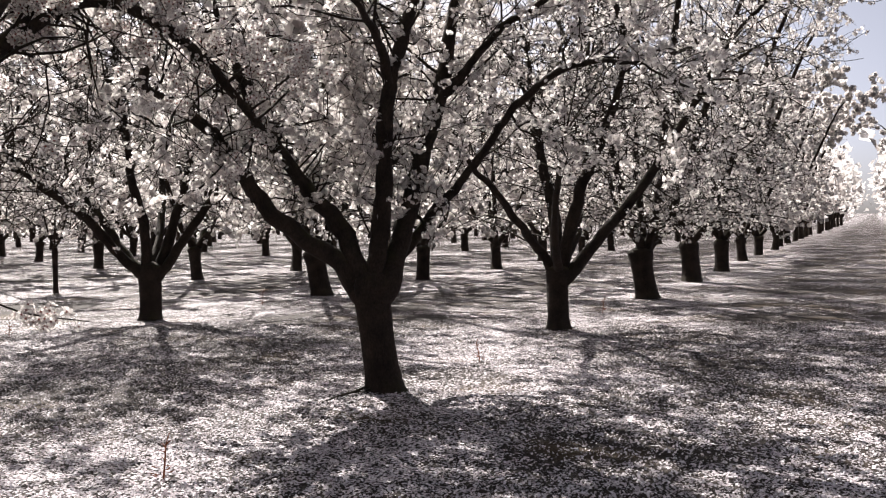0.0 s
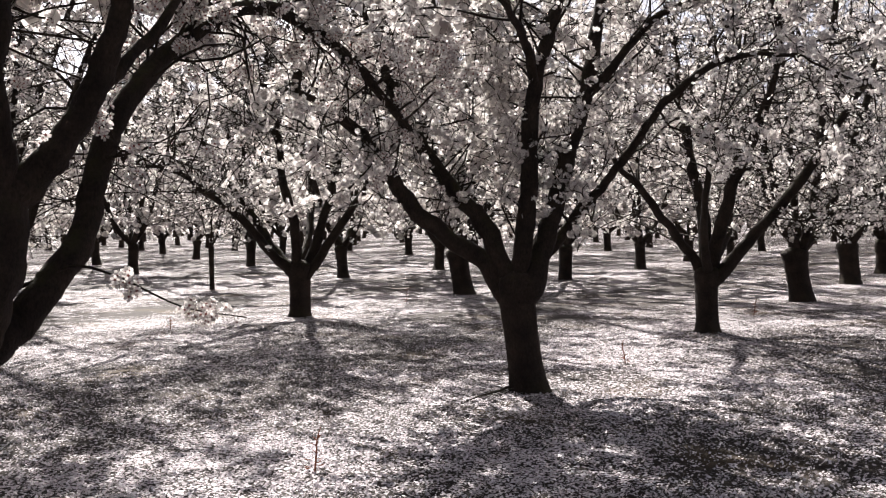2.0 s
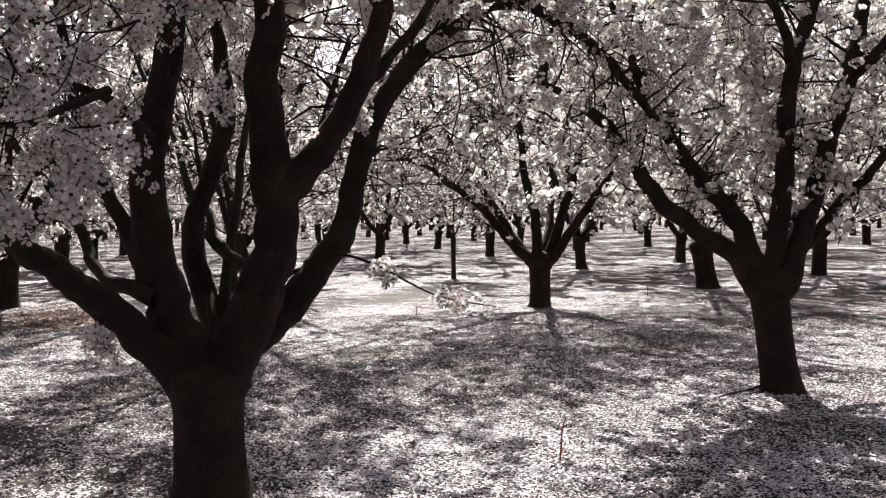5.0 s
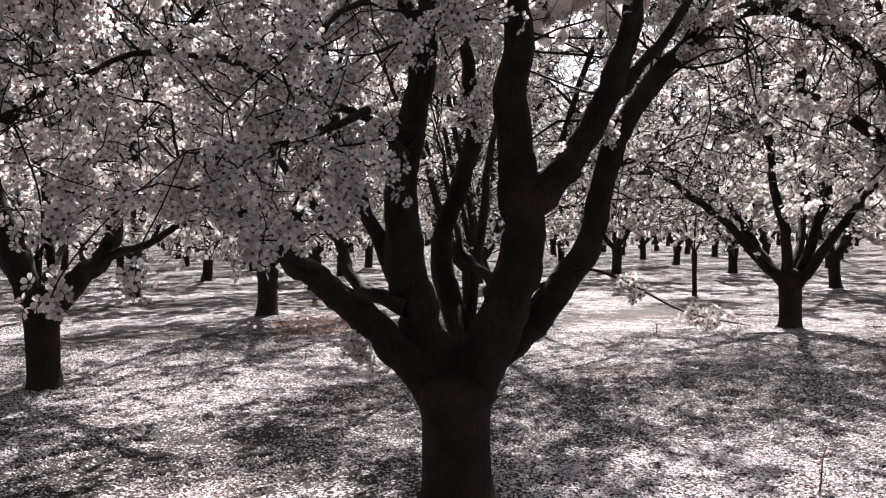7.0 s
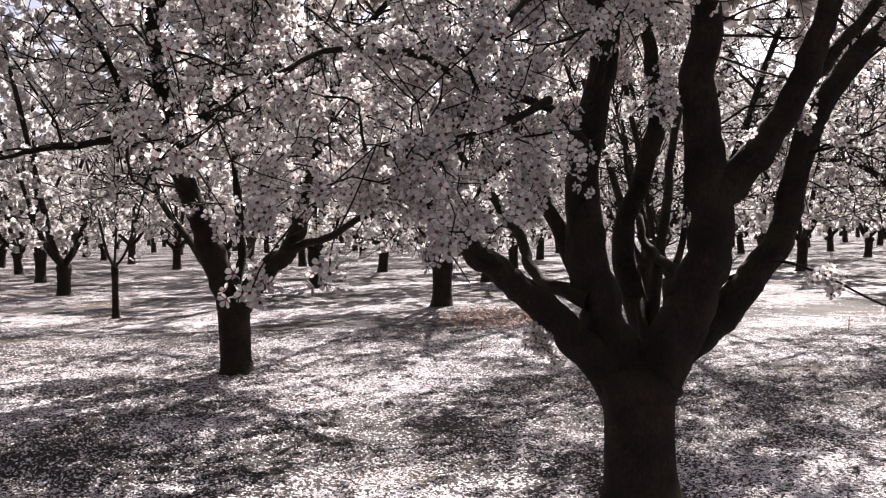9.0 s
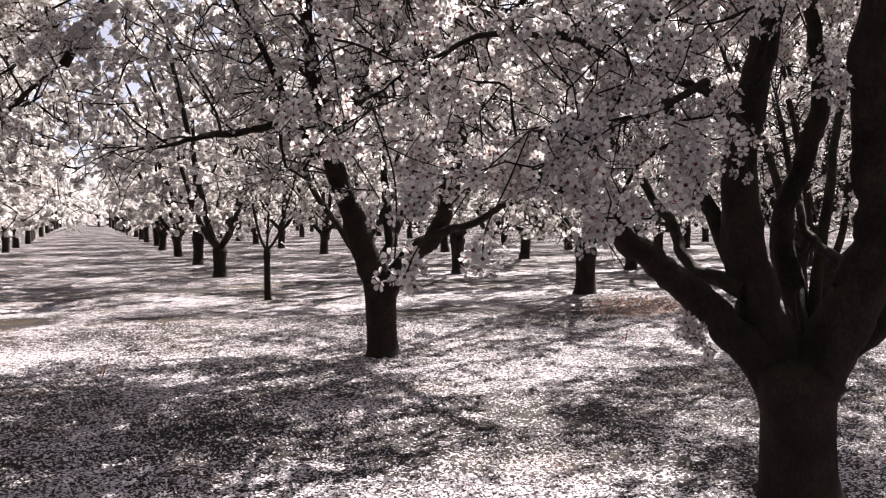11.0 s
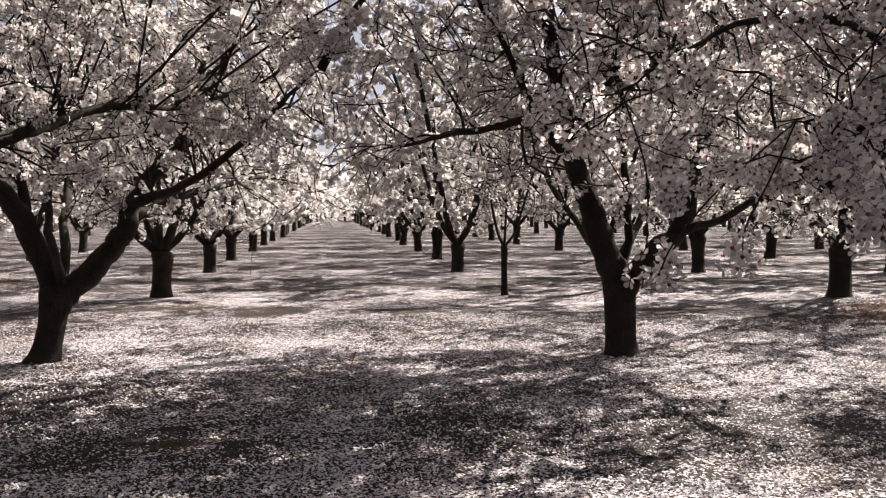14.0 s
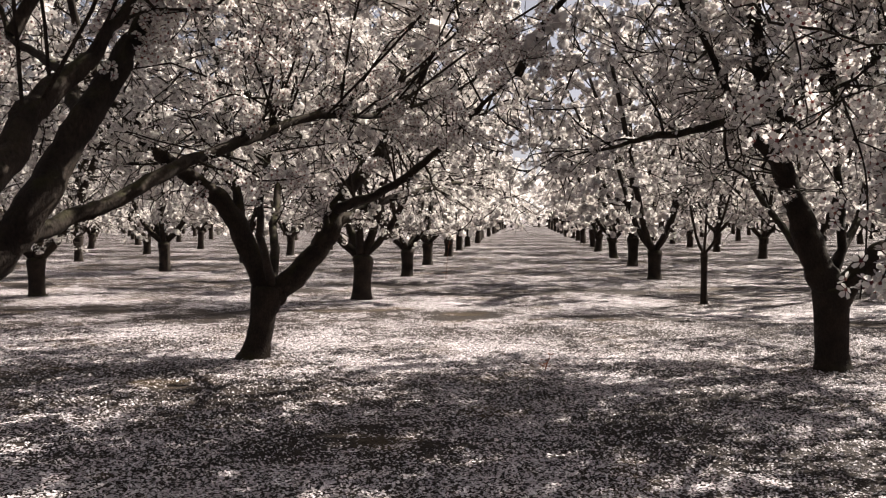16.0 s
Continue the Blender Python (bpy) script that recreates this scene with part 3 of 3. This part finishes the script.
placed[(1, 0)] = stand(almond_tree('vase-shaped dark almond tree in full bloom', 37, 1, [
    ([(-0.10, 0.01, 0.88), (-0.34, -0.16, 1.18), (-0.60, -0.53, 1.51), (-0.95, -0.89, 1.95), (-1.31, -1.25, 2.36), (-1.58, -1.62, 2.94)], 0.070, 0.023, 2.1),
    ([(-0.02, 0.00, 0.88), (-0.02, 0.20, 1.58), (-0.16, 0.42, 2.26), (-0.23, 0.63, 2.95), (-0.34, 0.95, 4.06), (-0.55, 1.27, 5.29)], 0.105, 0.023, 2.1),
    ([(0.05, -0.01, 0.88), (0.21, -0.23, 1.65), (0.37, -0.55, 2.24), (0.57, -0.87, 2.82), (0.71, -1.29, 3.64), (0.73, -1.60, 4.52)], 0.101, 0.023, 2.1),
    ([(0.13, -0.02, 0.73), (0.56, -0.07, 1.28), (1.00, -0.12, 1.79), (1.48, -0.08, 2.46), (1.88, -0.02, 3.09), (2.45, 0.11, 3.66), (3.19, 0.22, 4.04)], 0.093, 0.023, 2.1),
    ([(0.10, 0.09, 0.88), (0.37, 0.86, 1.41), (0.59, 1.74, 2.28), (0.77, 2.32, 3.57), (1.03, 2.70, 5.09)], 0.093, 0.023, 2.1),
    ([(0.00, -0.10, 0.81), (-0.16, -0.89, 1.43), (-0.18, -1.69, 2.04), (-0.14, -2.40, 2.58)], 0.070, 0.023, 2.1),
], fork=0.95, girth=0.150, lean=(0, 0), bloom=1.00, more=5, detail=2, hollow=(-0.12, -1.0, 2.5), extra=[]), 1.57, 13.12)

placed[(1, 1)] = stand(almond_tree('vase-shaped dark almond tree with arching limbs in bloom', 41, 1, [
    ([(-0.10, -0.03, 0.71), (-0.42, -0.23, 1.08), (-0.78, -0.55, 1.60), (-1.14, -0.97, 2.00), (-1.52, -1.50, 2.34), (-1.92, -2.04, 2.41)], 0.093, 0.028, 2.1),
    ([(-0.14, -0.04, 0.80), (-0.58, 0.24, 1.21), (-1.07, 0.51, 1.84), (-1.62, 0.76, 2.45), (-2.19, 1.01, 3.28), (-2.73, 1.27, 4.36)], 0.079, 0.028, 2.1),
    ([(-0.03, -0.01, 0.71), (-0.04, -0.12, 1.45), (-0.16, -0.26, 2.09), (-0.15, -0.46, 2.71), (-0.20, -0.79, 3.83), (-0.17, -1.10, 5.07)], 0.093, 0.028, 2.1),
    ([(0.08, 0.02, 0.70), (0.31, 0.20, 1.44), (0.49, 0.36, 2.10), (0.55, 0.58, 2.77), (0.66, 0.93, 4.04), (0.69, 1.25, 5.55)], 0.093, 0.028, 2.1),
    ([(0.15, 0.04, 0.70), (0.58, -0.03, 1.31), (1.09, -0.19, 1.93), (1.46, -0.39, 2.45), (1.92, -0.67, 3.15), (2.47, -0.92, 3.60)], 0.084, 0.028, 2.1),
    ([(-0.07, 0.19, 0.79), (-0.10, 1.01, 1.44), (-0.31, 1.79, 2.46), (-0.36, 2.40, 4.09)], 0.084, 0.028, 2.1),
# third crown mass: added to shade the ground on the near side
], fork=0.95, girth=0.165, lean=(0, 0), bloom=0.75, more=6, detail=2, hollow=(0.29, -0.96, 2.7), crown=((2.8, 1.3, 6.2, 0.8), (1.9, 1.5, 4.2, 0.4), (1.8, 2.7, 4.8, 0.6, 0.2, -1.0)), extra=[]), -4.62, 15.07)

placed[(-1, 1)] = stand(almond_tree('forked dark almond tree in full white bloom', 53, 1, [
    ([(-0.01, -0.02, 0.79), (-0.10, -0.16, 1.19), (-0.16, -0.26, 1.57), (-0.16, -0.45, 2.02), (-0.03, -0.62, 2.52), (0.15, -0.91, 3.18), (0.36, -1.14, 3.91), (0.48, -1.32, 4.73)], 0.160, 0.043, 2.3),
    ([(-0.07, 0.08, 0.88), (-0.21, 0.23, 1.44), (-0.40, 0.31, 1.95), (-0.66, 0.46, 2.55), (-1.03, 0.62, 3.54), (-1.31, 0.73, 4.63)], 0.055, 0.018, 2.6),
    ([(0.06, 0.09, 0.79), (0.19, 0.30, 1.12), (0.26, 0.61, 1.36), (0.23, 0.76, 1.84), (0.22, 0.92, 2.31), (0.20, 1.29, 3.15), (0.15, 1.58, 4.21)], 0.129, 0.037, 2.3),
    ([(0.23, 0.57, 1.31), (0.83, 0.58, 1.44), (1.43, 0.61, 1.61), (2.09, 0.54, 1.81), (2.68, 0.54, 1.79)], 0.043, 0.015, 1.6),
    ([(-0.14, -0.42, 1.96), (0.17, -1.06, 2.43), (0.39, -1.66, 2.36), (0.48, -2.27, 2.25), (0.54, -2.93, 2.08)], 0.052, 0.015, 1.8),
    ([(-0.01, -0.60, 2.40), (0.76, -0.48, 2.85), (1.41, -0.38, 2.85), (1.95, -0.26, 2.54), (2.40, -0.11, 2.14)], 0.052, 0.015, 2.0),
    ([(-0.04, -0.07, 0.89), (-0.98, 0.12, 1.30), (-1.90, 0.15, 1.93), (-2.63, 0.11, 2.93), (-3.15, 0.03, 4.05)], 0.055, 0.018, 2.4),
    ([(-0.09, 0.04, 0.94), (-0.80, 0.80, 1.56), (-1.44, 1.47, 2.44), (-1.74, 1.95, 3.53)], 0.055, 0.018, 2.4),
# third crown mass: added high up to shade the open ground
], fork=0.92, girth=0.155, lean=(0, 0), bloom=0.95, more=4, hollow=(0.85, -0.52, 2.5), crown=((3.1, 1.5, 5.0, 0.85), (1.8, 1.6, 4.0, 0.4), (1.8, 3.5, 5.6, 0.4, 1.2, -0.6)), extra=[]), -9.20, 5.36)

placed[(-2, 1)] = stand(almond_tree('leaning dark almond tree with two main limbs in bloom', 67, 1, [
    ([(-0.00, 0.15, 0.72), (0.00, -0.07, 1.23), (0.01, -0.28, 1.64), (0.12, -0.62, 1.97), (0.33, -1.01, 2.28), (0.63, -1.35, 2.72), (0.94, -1.61, 3.28)], 0.139, 0.038, 2.0),
    ([(0.00, -0.15, 1.32), (-0.30, -0.16, 1.83), (-0.59, -0.27, 2.33), (-0.99, -0.40, 3.15), (-1.29, -0.53, 4.16)], 0.057, 0.019, 2.3),
    ([(-0.01, 0.26, 0.74), (-0.01, 0.59, 1.06), (-0.02, 0.81, 1.34), (-0.12, 0.92, 1.65), (-0.23, 1.21, 2.06), (-0.34, 1.53, 2.45), (-0.55, 1.95, 3.20), (-0.76, 2.32, 4.25)], 0.139, 0.038, 2.0),
    ([(-0.12, 0.89, 1.49), (-0.43, 1.34, 1.68), (-0.85, 1.85, 1.82), (-1.26, 2.47, 1.98), (-1.68, 3.07, 1.92)], 0.054, 0.016, 1.5),
    ([(-0.11, 0.21, 0.83), (-0.91, 0.21, 1.42), (-1.71, 0.31, 2.11), (-2.31, 0.47, 3.23), (-2.62, 0.63, 4.39)], 0.063, 0.019, 2.3),
    ([(-0.02, 0.91, 1.64), (0.66, 1.41, 1.84), (1.15, 1.92, 2.28), (1.54, 2.24, 2.64), (1.94, 2.48, 2.87)], 0.047, 0.016, 1.7),
    ([(0.10, 0.18, 0.84), (1.00, 0.09, 1.44), (1.80, 0.16, 1.95), (2.39, 0.35, 2.39)], 0.057, 0.019, 2.3),
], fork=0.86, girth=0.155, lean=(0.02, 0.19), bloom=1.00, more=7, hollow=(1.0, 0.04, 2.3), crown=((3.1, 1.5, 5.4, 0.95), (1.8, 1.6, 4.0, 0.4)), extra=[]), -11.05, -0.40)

placed[(-2, 0)] = stand(almond_tree('dark almond tree with a long mossy side branch', 71, 0, [
    ([(-0.04, 0.07, 0.98), (-0.28, 0.31, 1.06), (-0.55, 0.62, 1.20), (-0.79, 0.85, 1.39), (-0.86, 0.99, 1.63), (-1.04, 1.12, 1.93), (-1.15, 1.32, 2.29), (-1.33, 1.46, 2.58), (-1.56, 1.67, 2.97), (-1.98, 2.04, 3.75)], 0.130, 0.030, 2.9),
    ([(-0.03, 0.05, 1.03), (-0.14, 0.48, 1.35), (-0.31, 0.80, 1.60), (-0.50, 0.96, 1.81), (-0.66, 1.04, 2.06), (-0.86, 1.21, 2.28), (-0.96, 1.40, 2.59), (-1.08, 1.63, 3.11)], 0.109, 0.027, 2.9),
    ([(-0.04, 0.08, 0.96), (-0.61, 0.29, 1.15), (-1.12, 0.62, 1.39), (-1.64, 0.96, 1.53), (-1.88, 1.21, 1.66), (-2.31, 1.59, 1.89), (-2.75, 2.01, 2.11), (-3.10, 2.45, 2.30), (-3.63, 3.02, 2.38), (-4.20, 3.68, 2.65), (-4.61, 4.23, 3.00)], 0.064, 0.014, 1.9),
    ([(0.00, -0.01, 0.99), (-0.23, -0.20, 1.40), (-0.38, -0.36, 1.86), (-0.63, -0.52, 2.50), (-0.78, -0.66, 3.28)], 0.109, 0.025, 2.4),
    ([(0.02, -0.04, 0.97), (0.14, -0.26, 1.27), (0.41, -0.34, 1.56), (0.65, -0.37, 1.87), (0.86, -0.34, 2.17)], 0.109, 0.025, 2.4),
    ([(-0.08, -0.06, 0.98), (-0.90, -0.43, 1.30), (-1.64, -0.75, 1.81), (-2.22, -0.93, 2.50)], 0.096, 0.022, 2.4),
    ([(-1.08, 1.19, 2.04), (-1.63, 0.94, 2.39), (-2.11, 0.58, 2.66), (-2.42, 0.31, 3.14)], 0.037, 0.010, 2.6),
# second crown mass: above view, added to keep the side limbs in shade
], fork=0.85, girth=0.190, lean=(0, 0), bloom=1.00, more=6, twig=0.005, crown=((2.7, 2.9, 6.2, 0.6), (1.9, 2.75, 4.6, 0.5, -1.7, 2.7)), extra=[]), -4.45, -2.30)


placed[(-1, 2)] = stand(almond_tree("slim young almond tree with a thin bare trunk", 31, 2, fork=1.0, girth=0.06, reach=0.9, height=3.6, count=4, stout=0.028, bloom=0.6, crown=((0.9, 1.5, 3.2, 0.25),)), -16.2, 7.25)
placed[(2, 2)] = stand(almond_tree("slim young almond tree among older ones", 33, 2, fork=1.1, girth=0.055, reach=0.8, height=3.4, count=3, stout=0.026, bloom=0.6, crown=((0.8, 1.5, 3.0, 0.25),)), -8.54, 21.07)
# next tree is added and unseen; its crown is sized to shade the ground
placed[(0, 1)] = stand(almond_tree("smaller almond tree added unseen behind a thick one", 35, 1, fork=0.9, girth=0.11, reach=1.6, height=5.6, count=5, stout=0.06, bloom=1.1, detail=2, crown=((2.8, 1.6, 5.8, 1.3, 0.4, 0.7),)), -7.05, 10.4)
near_kinds = [almond_tree(GENERIC, 40, 1, fork=0.9, detail=2, clump=1.3, bloom=0.8)]
mid_kinds = [almond_tree(GENERIC, 60 + i, 2, fork=0.78 + 0.06 * i, girth=0.15 + 0.012 * i, lean=((0.0, 0.07, -0.12, 0.04, 0.12)[i], 0.0), stout=0.1) for i in range(5)]
far_kinds = [almond_tree(GENERIC, 80 + i, 3, fork=0.8 + 0.07 * i, count=4, lean=((0.0, 0.15, -0.1, 0.05)[i], 0.0), stout=0.1) for i in range(4)]
used = set()
layout = random.Random(5)
MEASURED = {(2, 0): (3.80, 18.0), (3, 0): (5.79, 22.4), (4, 0): (7.6, 26.1), (2, 1): (-2.53, 19.6), (3, 1): (-0.53, 24.2), (4, 1): (1.6, 28.9), (3, 2): (-6.52, 25.3), (4, 2): (-4.47, 29.1),
            (0, 2): (-13.35, 12.35), (0, 3): (-19.9, 14.2), (-1, 3): (-22.9, 9.05), (-2, 2): (-18.4, 1.4), (-2, 3): (-25.3, 3.2), (-3, 2): (-20.57, -4.9), (-3, 3): (-29.1, -3.4)}


def spot(i, j):
    """The place of the tree at row i and rank j of the planting."""
    if (i, j) in MEASURED:
        return MEASURED[i, j]
    row = i if i >= -1 else -1 + 1.3 * (i + 1)
    p = A0 + row * U + (j if j >= 0 else j * (1.16 if i < 5 else 1.06)) * W
    return p[0] + layout.uniform(-0.2, 0.2), p[1] + layout.uniform(-0.2, 0.2)


def plant(kinds, x, y):
    kind = next((k for k in kinds if k.name not in used), None) or layout.choice(kinds)
    m = pose(x, y, ground_height(x, y) - 0.01, 0, 0, layout.uniform(0, 360))
    if kind.name in used:
        return copy_thing(kind, m)
    used.add(kind.name)
    kind.matrix_basis = m


distant = []
for i in range(-18, 46):
    for j in range(-5, 28):
        if (i, j) in placed or (i, j) == (-1, -1):
            continue
        x, y = spot(i, j)
        d = math.hypot(x, y)
        left = math.degrees(math.atan2(-x, y))
        if d < 13 and left > -60:
            plant(near_kinds, x, y)
        elif (-46 < left < 116 and d < 22.5) or (-25 < left < -12 and d < 33):
            plant(mid_kinds, x, y)
        elif (-29 < left < 108 and d < 54) or d < 18:
            plant(far_kinds, x, y)
        elif -30 < left < 110 and d < 140:
            distant.append((x, y))


# trees too far off to tell apart
def distant_orchard(spots):
    rng = np.random.default_rng(9)
    stems, at = [], []
    for x, y in spots:
        stems.append(tube(np.array([[x, y, -0.1], [x + rng.normal(0, 0.05), y, 0.6], [x, y, 1.6]]), [0.2, 0.16, 0.2], 5))
        for k in range(4):
            a = k * 1.57 + rng.uniform(0, 1.2)
            stems.append(tube(np.array([[x, y, 0.9], [x + math.cos(a), y + math.sin(a), 2.6], [x + 2 * math.cos(a), y + 2 * math.sin(a), 4.6]]), [0.1, 0.07, 0.03], 4))
        n = 330 if math.hypot(x, y) < 80 else 160
        c = unit(rng.normal(size=(n, 3))) * rng.uniform(0.35, 1.0, (n, 1)) * [3.3, 3.3, 2.7]
        at.append(c + [x, y, 3.9 if math.hypot(x, y) < 130 else 2.9])
    v, f = joined(stems)
    wood = tagged(new("distant_orchard"), "far rows of almond trees in bloom", "orchard", "", "stuff")
    part("stems", mesh_from("stems", v, f, [BARK], smooth=True), wood, "", "stuff")
    at = np.vstack(at)
    part("blossom", blossoms("blossom", at, rng.normal(size=at.shape), rng.uniform(0.3, 0.6, len(at)), 2, rng), wood, "", "stuff")


rim = random.Random(8)
for k in range(240):
    a, d = radians(rim.uniform(-30, 110)), rim.uniform(140, 185)
    distant.append((-d * math.sin(a), d * math.cos(a)))
distant_orchard(distant)


# ---- fallen petals on the open ground between the rows ----
def fallen_petals(count):
    rng = np.random.default_rng(3)
    r = 4.8 + 9.7 * rng.uniform(0, 1, count) ** 1.25
    a = np.radians(rng.uniform(-30, 110, count))
    x, y = -np.sin(a) * r, np.cos(a) * r
    keep = np.array([noise.noise(Vector((p * 0.8, q * 0.8, 7.0))) for p, q in zip(x, y)]) + 0.5 * np.array([noise.noise(Vector((p * 5.5, q * 5.5, 2.0))) for p, q in zip(x, y)]) > rng.uniform(-0.85, 0.45, count)
    x, y = x[keep], y[keep]
    z = np.array([ground_height(p, q) for p, q in zip(x, y)]) + rng.uniform(0.004, 0.014, len(x))
    n = len(x)
    tilt = unit(np.stack([rng.normal(0, 0.5, n), rng.normal(0, 0.5, n), np.ones(n)], 1))
    side = unit(np.cross(tilt, rng.normal(size=(n, 3))))
    over = np.cross(tilt, side)
    s = (0.013 + 0.019 * rng.uniform(0, 1, n) ** 1.6)[:, None]
    c = np.stack([x, y, z], 1)
    v = np.stack([c - side * s * 0.5, c - over * s * 0.36 + tilt * s * 0.1, c + side * s * 0.5 + tilt * s * 0.12, c + over * s * 0.36 + tilt * s * 0.1], 1)
    f = np.arange(4 * n).reshape(n, 4)
    ob = new("fallen_petals", mesh_from("fallen_petals", v.reshape(-1, 3), f, [FALLEN]))
    tagged(ob, "white almond petals lying loose on brown soil", "petals", "", "stuff")


fallen_petals(260000)


def leaf_litter(cx, cy, long, wide, turn, count):
    """A thin drift of rust-brown dead leaves among the petals."""
    rng = np.random.default_rng(12)
    r, a = np.sqrt(rng.uniform(0, 1, count)) * rng.uniform(0.5, 1.15, count), rng.uniform(0, 6.2832, count)
    p, q = r * np.cos(a) * long, r * np.sin(a) * wide
    x, y = cx + p * math.cos(turn) - q * math.sin(turn), cy + p * math.sin(turn) + q * math.cos(turn)
    z = np.array([ground_height(u, w) for u, w in zip(x, y)]) + rng.uniform(0.008, 0.02, count)
    c = np.stack([x, y, z], 1)
    tilt = unit(np.stack([rng.normal(0, 0.45, count), rng.normal(0, 0.45, count), np.ones(count)], 1))
    side = unit(np.cross(tilt, rng.normal(size=(count, 3))))
    over, s = np.cross(tilt, side), rng.uniform(0.02, 0.042, count)[:, None]
    v = np.stack([c - side * s, c - over * s * 0.4, c + side * s + tilt * s * 0.3, c + over * s * 0.4], 1)
    ob = new("leaf_litter", mesh_from("leaf_litter", v.reshape(-1, 3), np.arange(4 * count).reshape(count, 4), [LITTER]))
    tagged(ob, "rust-brown dead leaves scattered among fallen petals", "leaves", "", "stuff")


LITTER = petal_material("leaf_litter", (0.24, 0.13, 0.09), (0.55, 0.38, 0.3), 0.2)
leaf_litter(-11.1, 11.4, 2.0, 1.1, 2.3, 1200)


# ---- dry weeds and a fallen twig ----
def dry_weed(x, y, height, seed, lean=0.15):
    rng = np.random.default_rng(seed)
    weed = tagged(new("dry_weed"), "thin dry reddish weed stalk standing in petals", "weed", "dry weeds between the trees")
    top = np.array([lean * height, rng.normal(0, 0.05), height])
    p = smooth_path([(0, 0, -0.02), top * [0.3, 0.5, 0.4], top * [0.5, 1, 0.75], top], 4)
    part("stalk", mesh_from("stalk", *tube(p, np.linspace(0.007, 0.003, len(p)), 5), [WEED], smooth=True), weed)
    for k in range(5):
        at = p[rng.integers(2, len(p) - 1)]
        way = np.array([rng.normal(0, 1), rng.normal(0, 1), 0.8]) * 0.045
        q = smooth_path([at, at + way * 0.6, at + way * [1, 1, 0.4]], 3)
        part("shoot", mesh_from("shoot", *tube(q, np.linspace(0.004, 0.0015, len(q)), 4), [WEED], smooth=True), weed)
    for k in range(6):
        a, h = rng.uniform(0, 6.3), rng.uniform(0.02, height * 0.35)
        out = np.array([math.cos(a), math.sin(a), 0])
        c = np.array([0, 0, h]) + out * 0.02
        s = np.array([-out[1], out[0], 0]) * 0.009
        leaf = np.array([c, c + out * 0.025 + s, c + out * 0.055 + [0, 0, 0.015], c + out * 0.025 - s])
        part("leaf", mesh_from("leaf", leaf, np.array([[0, 1, 2, 3]]), [WEED]), weed)
    weed.location = (x, y, ground_height(x, y))
    weed.rotation_euler = (0, 0, rng.uniform(-0.6, 0.6))


for k, (x, y, h) in enumerate([(-1.69, 5.68, 0.28), (0.38, 10.29, 0.24), (2.52, 15.24, 0.26), (-3.32, 17.52, 0.28), (-9.68, 2.51, 0.17), (-5.98, 13.13, 0.2), (-8.28, 8.18, 0.14), (-23.5, 3.9, 1.0)]):
    dry_weed(x, y, h, 200 + k)

# rust-brown leaves that still cling to a short sprig on a trunk
RUST = petal_material("dead_leaf", (0.16, 0.045, 0.015), (0.34, 0.12, 0.03), 0.4)
sprig = tagged(new("dead_sprig"), "short sprig of rust-brown dead leaves on an almond trunk", "sprig")
p = smooth_path([(0, 0, 0), (-0.09, -0.09, 0.08), (-0.16, -0.17, 0.22)], 4)
part("stem", mesh_from("stem", *tube(p, np.linspace(0.01, 0.005, len(p)), 5), [BARK], smooth=True), sprig)
rng = np.random.default_rng(77)
for k in range(16):
    at = p[2 + k % (len(p) - 2)] + rng.normal(0, 0.045, 3)
    way, side = unit(rng.normal(size=3) + [0, 0, -0.6]), unit(rng.normal(size=3))
    leaf = np.array([at, at + way * 0.05 + side * 0.02, at + way * 0.1 + np.cross(way, side) * 0.02, at + way * 0.05 - side * 0.02])
    part("leaf", mesh_from("leaf", leaf, np.array([[0, 1, 2, 3]]), [RUST]), sprig)
sprig.location = (-13.42, 12.27, ground_height(-13.35, 12.35) + 1.0)

twig = tagged(new("fallen_twig"), "bare dark twig lying on the petals", "twig")
p = smooth_path([(0, 0, 0.01), (0.12, 0.22, 0.025), (0.25, 0.42, 0.03), (0.36, 0.6, 0.05)], 4)
part("stem", mesh_from("stem", *tube(p, np.linspace(0.006, 0.014, len(p)), 6), [BARK], smooth=True), twig)
q = smooth_path([p[6], p[6] + [0.1, 0.02, 0.01], p[6] + [0.19, 0.08, 0.03]], 3)
part("shoot", mesh_from("shoot", *tube(q, np.linspace(0.006, 0.003, len(q)), 5), [BARK], smooth=True), twig)
twig.location = (-1.04, 8.02, ground_height(-1.04, 8.02))
